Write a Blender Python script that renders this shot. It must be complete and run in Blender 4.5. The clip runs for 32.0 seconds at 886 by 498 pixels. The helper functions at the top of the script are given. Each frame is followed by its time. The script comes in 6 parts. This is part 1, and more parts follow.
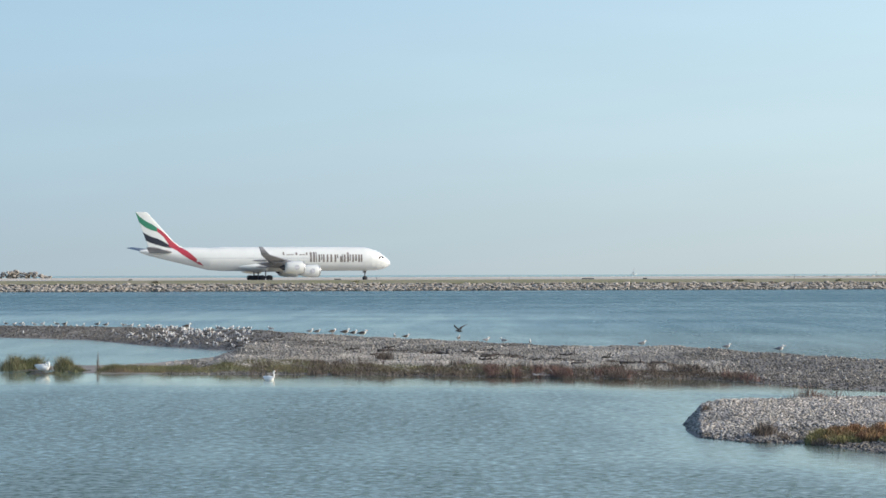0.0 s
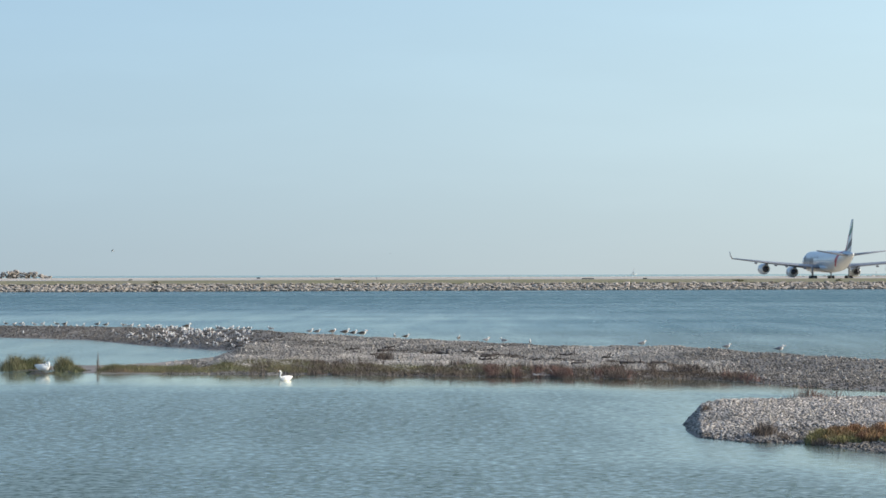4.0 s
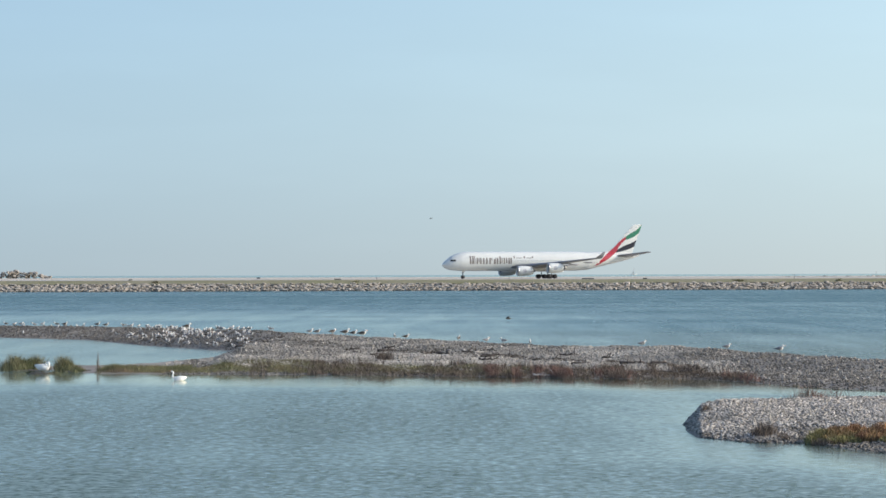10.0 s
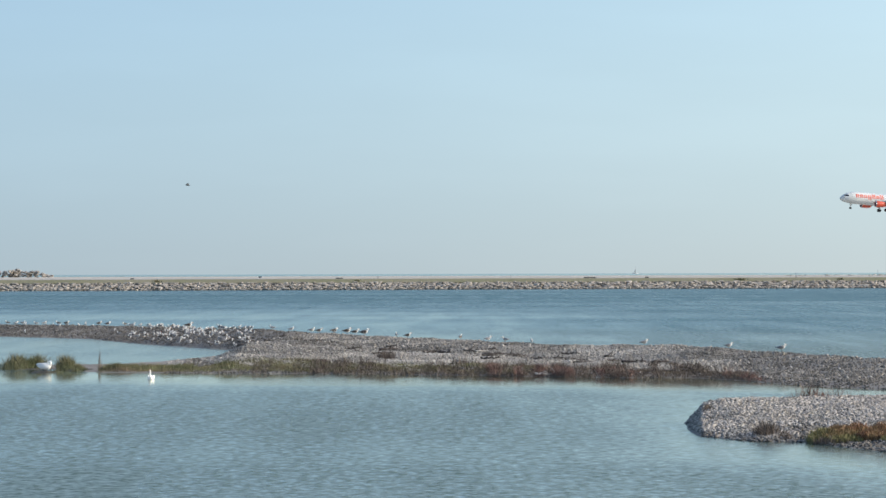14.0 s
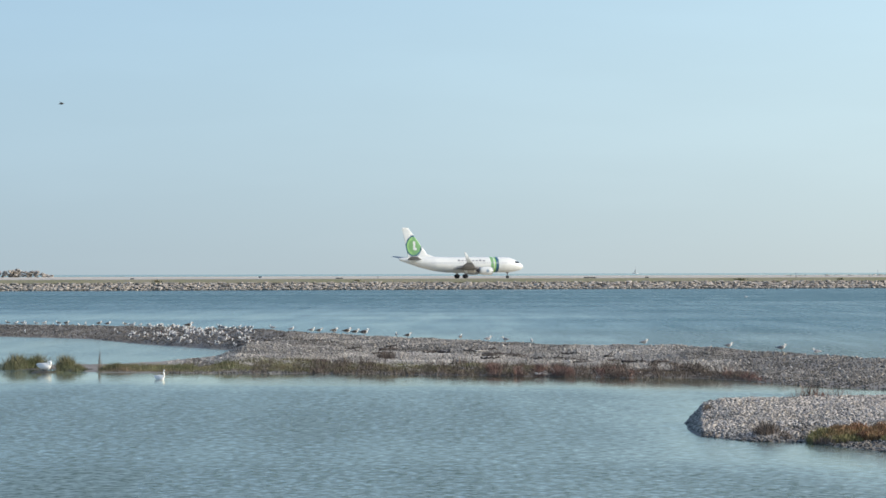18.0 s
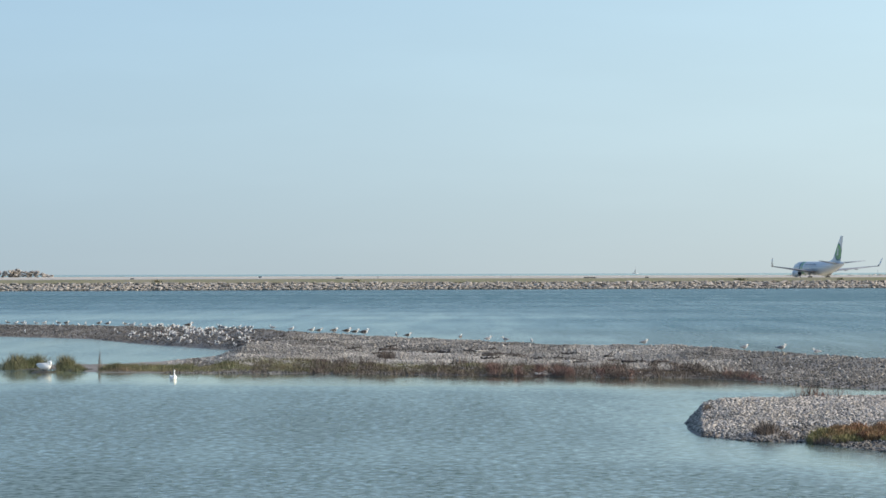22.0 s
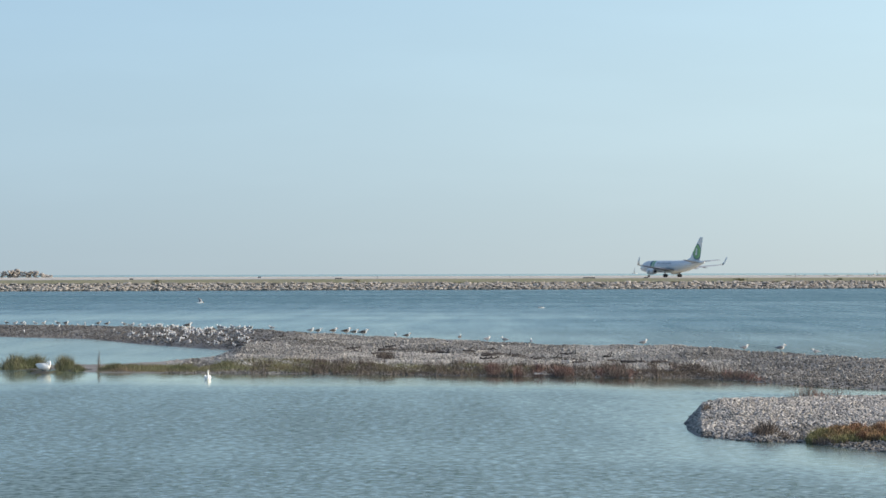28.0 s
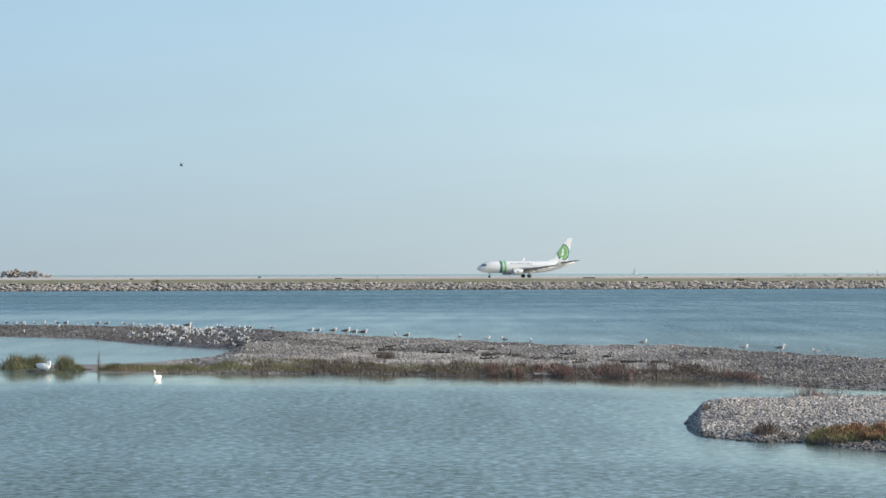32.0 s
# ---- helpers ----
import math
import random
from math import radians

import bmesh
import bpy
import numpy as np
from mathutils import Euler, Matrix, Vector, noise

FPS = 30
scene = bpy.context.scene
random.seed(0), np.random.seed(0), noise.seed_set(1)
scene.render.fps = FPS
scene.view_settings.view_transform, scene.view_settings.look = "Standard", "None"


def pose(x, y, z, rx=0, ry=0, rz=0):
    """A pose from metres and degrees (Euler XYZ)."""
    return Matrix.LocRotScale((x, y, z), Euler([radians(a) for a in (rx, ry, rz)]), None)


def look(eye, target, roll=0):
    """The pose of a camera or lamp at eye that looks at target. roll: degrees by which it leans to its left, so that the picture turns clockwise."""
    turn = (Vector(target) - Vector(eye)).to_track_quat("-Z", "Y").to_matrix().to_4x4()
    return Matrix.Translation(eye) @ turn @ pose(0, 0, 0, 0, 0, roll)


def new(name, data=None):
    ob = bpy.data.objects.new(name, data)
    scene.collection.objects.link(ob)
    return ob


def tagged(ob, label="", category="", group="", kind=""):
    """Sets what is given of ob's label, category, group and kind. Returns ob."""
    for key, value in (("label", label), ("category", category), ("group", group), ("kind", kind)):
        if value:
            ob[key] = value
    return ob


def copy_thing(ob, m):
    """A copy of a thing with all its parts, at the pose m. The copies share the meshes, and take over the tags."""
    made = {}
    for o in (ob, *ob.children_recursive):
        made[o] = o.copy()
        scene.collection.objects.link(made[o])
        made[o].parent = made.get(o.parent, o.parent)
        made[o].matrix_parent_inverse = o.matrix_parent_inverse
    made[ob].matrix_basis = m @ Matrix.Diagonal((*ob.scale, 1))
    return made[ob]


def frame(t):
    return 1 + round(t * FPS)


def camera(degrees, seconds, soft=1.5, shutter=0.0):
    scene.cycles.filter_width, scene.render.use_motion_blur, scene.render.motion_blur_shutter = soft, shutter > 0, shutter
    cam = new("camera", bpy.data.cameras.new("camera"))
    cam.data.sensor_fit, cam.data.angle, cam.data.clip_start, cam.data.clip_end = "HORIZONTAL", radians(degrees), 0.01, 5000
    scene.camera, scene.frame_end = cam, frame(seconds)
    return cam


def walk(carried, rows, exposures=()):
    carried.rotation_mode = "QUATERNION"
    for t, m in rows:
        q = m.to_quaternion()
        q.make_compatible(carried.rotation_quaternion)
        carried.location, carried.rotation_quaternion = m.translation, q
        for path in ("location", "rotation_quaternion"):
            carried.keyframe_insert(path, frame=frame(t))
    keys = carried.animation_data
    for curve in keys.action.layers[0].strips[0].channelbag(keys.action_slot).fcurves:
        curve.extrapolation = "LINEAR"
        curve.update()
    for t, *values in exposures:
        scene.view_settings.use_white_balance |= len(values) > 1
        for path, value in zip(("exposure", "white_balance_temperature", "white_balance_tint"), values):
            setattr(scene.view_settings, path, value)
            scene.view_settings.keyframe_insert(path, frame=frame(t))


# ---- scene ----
# camera on a tripod by the lagoon, eye 4.6 m over the water; it is nudged twice by a hair
H = 4.6
SECONDS = 32.0
cam = camera(13.15, SECONDS, soft=1.6)


def aim(pan, tilt):
    d = 1000.0
    return look((0, 0, H), (d * math.tan(radians(pan)), d, H + d * math.tan(radians(tilt))), -0.166)


walk(cam, [(0.0, aim(0, 0.335)), (13.5, aim(0, 0.335)), (13.9, aim(-0.0253, 0.319)), (22.5, aim(-0.0253, 0.319)),
           (22.9, aim(-0.0145, 0.322)), (32.0, aim(-0.0145, 0.322))],
     exposures=[(0.0, 0.38, 6550, 13.2), (32.0, 0.38, 6550, 13.2)])

# ---- light: hazy afternoon sun from the side, hardly behind the camera ----
SUN_EL, SUN_AZ = 25.0, 96.0      # degrees; azimuth clockwise from the view's direction (+y)
world = bpy.data.worlds.new("sky")
scene.world = world
world.use_nodes = True
wn = world.node_tree
sky = wn.nodes.new("ShaderNodeTexSky")
sky.sky_type = "NISHITA"
sky.sun_disc = False
sky.sun_elevation = radians(SUN_EL)
sky.sun_rotation = radians(SUN_AZ)
sky.altitude = 0.0
sky.air_density, sky.dust_density, sky.ozone_density = 1.05, 0.8, 4.0
bg = wn.nodes["Background"]
bg.inputs["Strength"].default_value = 0.125
# the haze lifts the pale rim of the sky a little below the horizon
where, lift = wn.nodes.new("ShaderNodeTexCoord"), wn.nodes.new("ShaderNodeMapping")
lift.inputs["Location"].default_value = (0, 0, 0.055)
lift.inputs["Scale"].default_value = (1, 1, 0.7)
wn.links.new(where.outputs["Generated"], lift.inputs["Vector"])
wn.links.new(lift.outputs["Vector"], sky.inputs["Vector"])
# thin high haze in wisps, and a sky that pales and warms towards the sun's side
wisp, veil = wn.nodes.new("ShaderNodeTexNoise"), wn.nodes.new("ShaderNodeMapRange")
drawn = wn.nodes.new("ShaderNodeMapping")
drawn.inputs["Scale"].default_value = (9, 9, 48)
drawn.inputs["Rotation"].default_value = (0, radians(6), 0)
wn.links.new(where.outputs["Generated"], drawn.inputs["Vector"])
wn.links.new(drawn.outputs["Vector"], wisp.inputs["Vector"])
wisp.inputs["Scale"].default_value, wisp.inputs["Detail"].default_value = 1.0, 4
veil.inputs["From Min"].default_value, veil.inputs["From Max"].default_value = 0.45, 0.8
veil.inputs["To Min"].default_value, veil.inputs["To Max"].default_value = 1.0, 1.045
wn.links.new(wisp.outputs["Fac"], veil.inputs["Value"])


def sky_math(op, a, b=0.0, c=0.0):
    n = wn.nodes.new("ShaderNodeMath")
    n.operation = op
    for i, v in enumerate((a, b, c)):
        if isinstance(v, (int, float)):
            n.inputs[i].default_value = v
        else:
            wn.links.new(v, n.inputs[i])
    return n.outputs[0]


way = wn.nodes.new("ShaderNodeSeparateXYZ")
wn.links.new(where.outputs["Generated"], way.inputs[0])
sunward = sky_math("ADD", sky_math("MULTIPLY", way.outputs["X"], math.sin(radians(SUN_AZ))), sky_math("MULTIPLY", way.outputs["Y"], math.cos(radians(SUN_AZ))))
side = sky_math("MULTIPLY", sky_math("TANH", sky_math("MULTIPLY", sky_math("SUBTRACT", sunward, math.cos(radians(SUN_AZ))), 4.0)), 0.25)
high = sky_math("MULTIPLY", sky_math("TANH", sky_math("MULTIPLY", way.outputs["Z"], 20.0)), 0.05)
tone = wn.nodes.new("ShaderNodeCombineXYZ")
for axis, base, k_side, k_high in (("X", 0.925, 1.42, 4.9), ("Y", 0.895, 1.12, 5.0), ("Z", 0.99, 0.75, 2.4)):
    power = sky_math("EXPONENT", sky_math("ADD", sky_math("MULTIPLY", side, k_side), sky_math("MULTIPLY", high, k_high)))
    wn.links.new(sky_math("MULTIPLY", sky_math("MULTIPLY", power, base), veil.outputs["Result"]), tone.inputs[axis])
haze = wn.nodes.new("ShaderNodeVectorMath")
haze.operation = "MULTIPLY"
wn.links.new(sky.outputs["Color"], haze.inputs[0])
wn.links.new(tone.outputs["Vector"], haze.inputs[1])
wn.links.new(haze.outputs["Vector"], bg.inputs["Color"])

sun = new("sun", bpy.data.lights.new("sun", "SUN"))
sun.data.energy = 3.3
sun.data.angle = radians(0.6)
sun.data.color = (1.0, 0.92, 0.79)
_az, _el = radians(SUN_AZ), radians(SUN_EL)
sun.matrix_world = look((math.sin(_az) * math.cos(_el) * 50, math.cos(_az) * math.cos(_el) * 50, math.sin(_el) * 50), (0, 0, 0))


# ---- materials ----
def mat(name, color, rough=0.6, metal=0.0, vary=0.15, scale=1.0, bump=0.0, second=None, coat=0.0, rand=0.0, island=0.0, stretch=(1, 1, 1), fine=9.0):
    """Noise at two scales moves the colour about, and towards a second colour; rand: by object, island: by loose piece."""
    m = bpy.data.materials.new(name)
    m.use_nodes = True
    t = m.node_tree
    b = t.nodes["Principled BSDF"]
    b.inputs["Roughness"].default_value, b.inputs["Metallic"].default_value = rough, metal
    b.inputs["Coat Weight"].default_value = coat
    co = t.nodes.new("ShaderNodeTexCoord")
    mp = t.nodes.new("ShaderNodeMapping")
    mp.inputs["Scale"].default_value = stretch
    t.links.new(co.outputs["Object"], mp.inputs["Vector"])
    big, small = t.nodes.new("ShaderNodeTexNoise"), t.nodes.new("ShaderNodeTexNoise")
    for n, s in ((big, scale), (small, scale * fine)):
        n.inputs["Scale"].default_value, n.inputs["Detail"].default_value = s, 4
        t.links.new(mp.outputs["Vector"], n.inputs["Vector"])
    mix = t.nodes.new("ShaderNodeMix")
    mix.data_type = "RGBA"
    mix.inputs["A"].default_value = (*color, 1)
    mix.inputs["B"].default_value = (*(second or [c * 0.6 for c in color]), 1)
    ramp = t.nodes.new("ShaderNodeMapRange")
    ramp.inputs["From Min"].default_value, ramp.inputs["From Max"].default_value = 0.38, 0.66
    t.links.new(big.outputs["Fac"], ramp.inputs["Value"])
    t.links.new(ramp.outputs["Result"], mix.inputs["Factor"])
    hsv = t.nodes.new("ShaderNodeHueSaturation")
    t.links.new(mix.outputs["Result"], hsv.inputs["Color"])
    val = t.nodes.new("ShaderNodeMath")
    val.operation = "MULTIPLY_ADD"
    val.inputs[1].default_value, val.inputs[2].default_value = 2 * vary, 1 - vary
    t.links.new(small.outputs["Fac"], val.inputs[0])
    last = val
    if rand or island:
        src = t.nodes.new("ShaderNodeObjectInfo") if rand else t.nodes.new("ShaderNodeNewGeometry")
        r = t.nodes.new("ShaderNodeMath")
        r.operation = "MULTIPLY_ADD"
        k = rand or island
        r.inputs[1].default_value, r.inputs[2].default_value = 2 * k, 1 - k
        t.links.new(src.outputs["Random" if rand else "Random Per Island"], r.inputs[0])
        last = t.nodes.new("ShaderNodeMath")
        last.operation = "MULTIPLY"
        t.links.new(val.outputs[0], last.inputs[0])
        t.links.new(r.outputs[0], last.inputs[1])
    t.links.new(last.outputs[0], hsv.inputs["Value"])
    t.links.new(hsv.outputs["Color"], b.inputs["Base Color"])
    if bump:
        bp = t.nodes.new("ShaderNodeBump")
        bp.inputs["Strength"].default_value, bp.inputs["Distance"].default_value = 0.6, bump
        t.links.new(small.outputs["Fac"], bp.inputs["Height"])
        t.links.new(bp.outputs["Normal"], b.inputs["Normal"])
    return m


def water_material():
    """Lagoon and sea under a light breeze: wind-roughened reaches show the blue body of the water, calm lees mirror the sky."""
    m = bpy.data.materials.new("water")
    m.use_nodes = True
    t = m.node_tree
    t.nodes.remove(t.nodes["Principled BSDF"])
    co = t.nodes.new("ShaderNodeTexCoord")

    def noise_at(sx, sy, detail=3):
        mp = t.nodes.new("ShaderNodeMapping")
        mp.inputs["Scale"].default_value = (sx, sy, 1)
        n = t.nodes.new("ShaderNodeTexNoise")
        n.inputs["Scale"].default_value, n.inputs["Detail"].default_value = 1.0, detail
        t.links.new(co.outputs["Object"], mp.inputs["Vector"])
        t.links.new(mp.outputs["Vector"], n.inputs["Vector"])
        return n

    def math_node(op, a, b):
        n = t.nodes.new("ShaderNodeMath")
        n.operation = op
        for i, v in enumerate((a, b)):
            if isinstance(v, (int, float)):
                n.inputs[i].default_value = v
            else:
                t.links.new(v, n.inputs[i])
        return n.outputs[0]

    # breeze over the reaches, by distance from the near bank
    sep = t.nodes.new("ShaderNodeSeparateXYZ")
    t.links.new(co.outputs["Object"], sep.inputs[0])
    drift, streak = noise_at(0.02, 0.05, 3), noise_at(0.006, 0.022, 4)
    yy = math_node("ADD", sep.outputs["Y"], math_node("MULTIPLY", math_node("SUBTRACT", drift.outputs["Fac"], 0.5), 8.0))
    rag = noise_at(0.015, 0.02, 3)
    yy = math_node("ADD", yy, math_node("MULTIPLY", math_node("MULTIPLY", math_node("SUBTRACT", rag.outputs["Fac"], 0.5), 0.0012), math_node("MULTIPLY", sep.outputs["Y"], sep.outputs["Y"])))
    # the spit's shore bends nearer with x, and its calm with it
    bearing = math_node("DIVIDE", sep.outputs["X"], math_node("MAXIMUM", sep.outputs["Y"], 1.0))
    yy = math_node("ADD", yy, math_node("MULTIPLY", math_node("MINIMUM", math_node("MAXIMUM", bearing, 0.0), 0.12), 110.0))
    far = math_node("DIVIDE", yy, 1000.0)
    ramp = t.nodes.new("ShaderNodeValToRGB")
    ramp.color_ramp.interpolation = "EASE"
    # last stop puts in far haze: a paler sea mirroring more sky
    stops = ((0.0, 0.68), (0.09, 0.68), (0.125, 0.7), (0.143, 0.6), (0.152, 0.42), (0.1575, 0.12), (0.164, 0.04), (0.172, 0.05), (0.182, 0.34), (0.235, 0.38), (0.26, 0.36), (0.33, 0.36), (0.37, 0.45), (0.43, 0.6), (0.53, 0.74), (0.6, 0.82), (0.96, 0.74), (1.0, 0.3))
    el = ramp.color_ramp.elements
    while len(el) < len(stops):
        el.new(0.5)
    for e, (x, v) in zip(el, stops):
        e.position, e.color = x, (v, v, v, 1)
    t.links.new(far, ramp.inputs["Fac"])
    # the open sea behind the spit is never calm, out to 1400 m
    lee = math_node("ADD", 0.43, math_node("MULTIPLY", math_node("MINIMUM", math_node("MAXIMUM", math_node("DIVIDE", math_node("ADD", bearing, 0.01), 0.07), 0.0), 1.0), 0.28))
    sea_side = math_node("DIVIDE", math_node("SUBTRACT", math_node("ADD", sep.outputs["Y"], math_node("MULTIPLY", sep.outputs["X"], 2.4)), 216.0), 12.0)
    sea_side = math_node("MULTIPLY", math_node("MINIMUM", math_node("MAXIMUM", sea_side, 0.0), 1.0), math_node("MULTIPLY", math_node("LESS_THAN", sep.outputs["Y"], 1400.0), lee))
    wind = math_node("ADD", math_node("MAXIMUM", ramp.outputs["Color"], sea_side), math_node("MULTIPLY", math_node("SUBTRACT", streak.outputs["Fac"], 0.5), 0.5))
    gust = noise_at(0.3, 0.022, 3)
    wind = math_node("ADD", wind, math_node("MULTIPLY", math_node("SUBTRACT", gust.outputs["Fac"], 0.5), 0.45))
    # a slick lies round the islet
    slick = math_node("MULTIPLY", math_node("MINIMUM", math_node("MAXIMUM", math_node("DIVIDE", math_node("SUBTRACT", sep.outputs["X"], 2.0), 8.0), 0.0), 1.0),
                      math_node("MINIMUM", math_node("MAXIMUM", math_node("DIVIDE", math_node("SUBTRACT", 152.0, yy), 25.0), 0.0), 1.0))
    slick = math_node("MULTIPLY", slick, math_node("MINIMUM", math_node("MAXIMUM", math_node("DIVIDE", math_node("SUBTRACT", yy, 92.0), 10.0), 0.0), 1.0))
    wind = math_node("SUBTRACT", wind, math_node("MULTIPLY", slick, 0.42))
    clamp = t.nodes.new("ShaderNodeClamp")
    clamp.inputs["Min"].default_value, clamp.inputs["Max"].default_value = 0.02, 0.9
    t.links.new(wind, clamp.inputs["Value"])
    wind = clamp.outputs[0]
    # ripples
    ripple, wave = noise_at(4.6, 3.0, 4), noise_at(2.2, 1.1, 2)
    height = math_node("ADD", math_node("MULTIPLY", ripple.outputs["Fac"], 0.04), math_node("MULTIPLY", wave.outputs["Fac"], 0.05))
    bp = t.nodes.new("ShaderNodeBump")
    bp.inputs["Distance"].default_value = 1.0
    t.links.new(height, bp.inputs["Height"])
    t.links.new(wind, bp.inputs["Strength"])
    gl, di, mx = t.nodes.new("ShaderNodeBsdfGlossy"), t.nodes.new("ShaderNodeBsdfDiffuse"), t.nodes.new("ShaderNodeMixShader")
    t.links.new(math_node("ADD", 0.05, math_node("MULTIPLY", wind, 0.3)), gl.inputs["Roughness"])
    gl.inputs["Color"].default_value = (0.975, 0.975, 0.875, 1)
    tint = t.nodes.new("ShaderNodeMix")
    tint.data_type = "RGBA"
    tint.inputs["A"].default_value, tint.inputs["B"].default_value = (0.085, 0.124, 0.105, 1), (0.037, 0.105, 0.124, 1)
    sea = t.nodes.new("ShaderNodeMapRange")      # murky lagoon, clearer sea
    sea.inputs["From Min"].default_value, sea.inputs["From Max"].default_value = 225, 330
    t.links.new(yy, sea.inputs["Value"])
    t.links.new(sea.outputs["Result"], tint.inputs["Factor"])
    t.links.new(tint.outputs["Result"], di.inputs["Color"])
    for n in (gl, di):
        t.links.new(bp.outputs["Normal"], n.inputs["Normal"])
    # ripple light and dark painted in: noise height sets body colour against mirror
    face = math_node("MULTIPLY", math_node("SUBTRACT", math_node("ADD", math_node("MULTIPLY", ripple.outputs["Fac"], 0.68), math_node("MULTIPLY", wave.outputs["Fac"], 0.32)), 0.5), 2.9)
    share = math_node("MULTIPLY", wind, math_node("ADD", 0.9, face))
    c2 = t.nodes.new("ShaderNodeClamp")
    c2.inputs["Min"].default_value, c2.inputs["Max"].default_value = 0.03, 0.92
    t.links.new(share, c2.inputs["Value"])
    t.links.new(c2.outputs[0], mx.inputs["Fac"])
    t.links.new(gl.outputs[0], mx.inputs[1])
    t.links.new(di.outputs[0], mx.inputs[2])
    t.links.new(mx.outputs[0], t.nodes["Material Output"].inputs["Surface"])
    return m


M_WATER = water_material()
M_GRAVEL = mat("gravel", (0.24, 0.217, 0.178), 0.9, vary=0.35, scale=0.25, bump=0.03, second=(0.16, 0.144, 0.12), fine=30)
M_PEBBLE = mat("pebble", (0.40, 0.37, 0.315), 0.9, vary=0.15, scale=0.35, island=0.27, second=(0.22, 0.203, 0.172))
M_PEBBLE_DARK = mat("dark_pebble", (0.155, 0.14, 0.115), 0.9, vary=0.32, scale=0.3, island=0.3, second=(0.10, 0.092, 0.08))
M_PEBBLE_MID = mat("grey_pebble", (0.28, 0.26, 0.222), 0.9, vary=0.15, scale=0.4, island=0.3, second=(0.13, 0.12, 0.102))
M_PEBBLE_PALE = mat("pale_pebble", (0.355, 0.325, 0.28), 0.88, vary=0.28, scale=0.6, island=0.6, second=(0.25, 0.232, 0.198))
M_MUD = mat("wet_mud", (0.075, 0.066, 0.048), 0.85, vary=0.3, scale=2, bump=0.01)
M_ROCK = mat("armour_rock", (0.36, 0.322, 0.268), 0.9, vary=0.3, scale=0.9, bump=0.06, second=(0.25, 0.222, 0.183), rand=0.2)
M_ROCK_STUFF = mat("armour_rock_small", (0.36, 0.322, 0.268), 0.9, vary=0.3, scale=0.9, bump=0.06, second=(0.25, 0.222, 0.183), island=0.25)
M_ROCK_WET = mat("wet_rock", (0.13, 0.12, 0.10), 0.6, vary=0.25, scale=1.2, bump=0.05, second=(0.09, 0.085, 0.07), island=0.3)
M_EARTH = mat("rubble_core", (0.14, 0.125, 0.105), 0.95, vary=0.3, scale=0.6, bump=0.05)
M_DRYGRASS = mat("dry_grass", (0.44, 0.39, 0.30), 0.95, vary=0.2, scale=0.05, second=(0.48, 0.43, 0.35), fine=12)
M_OLIVE = mat("olive_grass", (0.165, 0.157, 0.07), 0.95, vary=0.3, scale=0.06, second=(0.21, 0.19, 0.11), fine=14)
M_CONCRETE = mat("taxiway_concrete", (0.42, 0.40, 0.37), 0.8, vary=0.12, scale=0.03, second=(0.36, 0.34, 0.31), fine=15)
M_WHITE = mat("white_paint", (0.625, 0.64, 0.595), 0.32, vary=0.04, scale=0.15, second=(0.585, 0.60, 0.555), coat=0.3)
M_GREY = mat("grey_paint", (0.22, 0.225, 0.23), 0.4, vary=0.08, scale=0.3, second=(0.17, 0.175, 0.18))
M_METAL = mat("bare_metal", (0.6, 0.6, 0.6), 0.3, metal=1.0, vary=0.06, scale=0.5)
M_DARK = mat("dark_metal", (0.05, 0.05, 0.055), 0.45, vary=0.2, scale=2)
M_TYRE = mat("tyre_rubber", (0.022, 0.022, 0.024), 0.75, vary=0.2, scale=4)
M_GLASS = mat("cockpit_glass", (0.02, 0.025, 0.03), 0.08, vary=0.05, scale=1)
M_PORT = mat("window_row_glass", (0.5, 0.51, 0.52), 0.15, vary=0.1, scale=2)
M_LETTER = mat("taupe_lettering", (0.2, 0.17, 0.15), 0.4, vary=0.05, scale=1)
M_GREEN = mat("green_livery", (0.025, 0.165, 0.10), 0.35, vary=0.05, scale=1, second=(0.02, 0.18, 0.09))
M_RED = mat("red_livery", (0.38, 0.028, 0.045), 0.35, vary=0.05, scale=1, second=(0.35, 0.028, 0.042))
M_BLACK = mat("black_livery", (0.012, 0.014, 0.025), 0.35, vary=0.05, scale=1)
M_LIME = mat("lime_livery", (0.16, 0.34, 0.13), 0.35, vary=0.05, scale=1, second=(0.15, 0.32, 0.12))
M_NAVY = mat("blue_livery", (0.025, 0.11, 0.17), 0.35, vary=0.05, scale=1)
M_NAVY_PALE = mat("pale_blue_mark", (0.25, 0.33, 0.38), 0.35, vary=0.05, scale=1)
M_ORANGE = mat("orange_livery", (0.66, 0.10, 0.045), 0.35, vary=0.05, scale=1, second=(0.62, 0.095, 0.045))
M_PLUME = mat("white_plumage", (0.80, 0.78, 0.70), 0.8, vary=0.08, scale=6, second=(0.72, 0.71, 0.67))
M_MANTLE = mat("grey_plumage", (0.23, 0.225, 0.22), 0.8, vary=0.12, scale=8, second=(0.2, 0.21, 0.23), rand=0.25)
M_BROWN = mat("brown_plumage", (0.055, 0.046, 0.04), 0.85, vary=0.3, scale=14, second=(0.09, 0.075, 0.06), rand=0.2)
M_BILL = mat("bill_orange", (0.7, 0.25, 0.03), 0.5, vary=0.1, scale=20)
M_BLADE = mat("marsh_grass", (0.105, 0.115, 0.045), 0.8, vary=0.35, scale=0.5, island=0.5, second=(0.155, 0.13, 0.065))
M_BLADE_PALE = mat("pale_marsh_grass", (0.155, 0.16, 0.062), 0.8, vary=0.35, scale=0.5, island=0.5, second=(0.185, 0.14, 0.08))
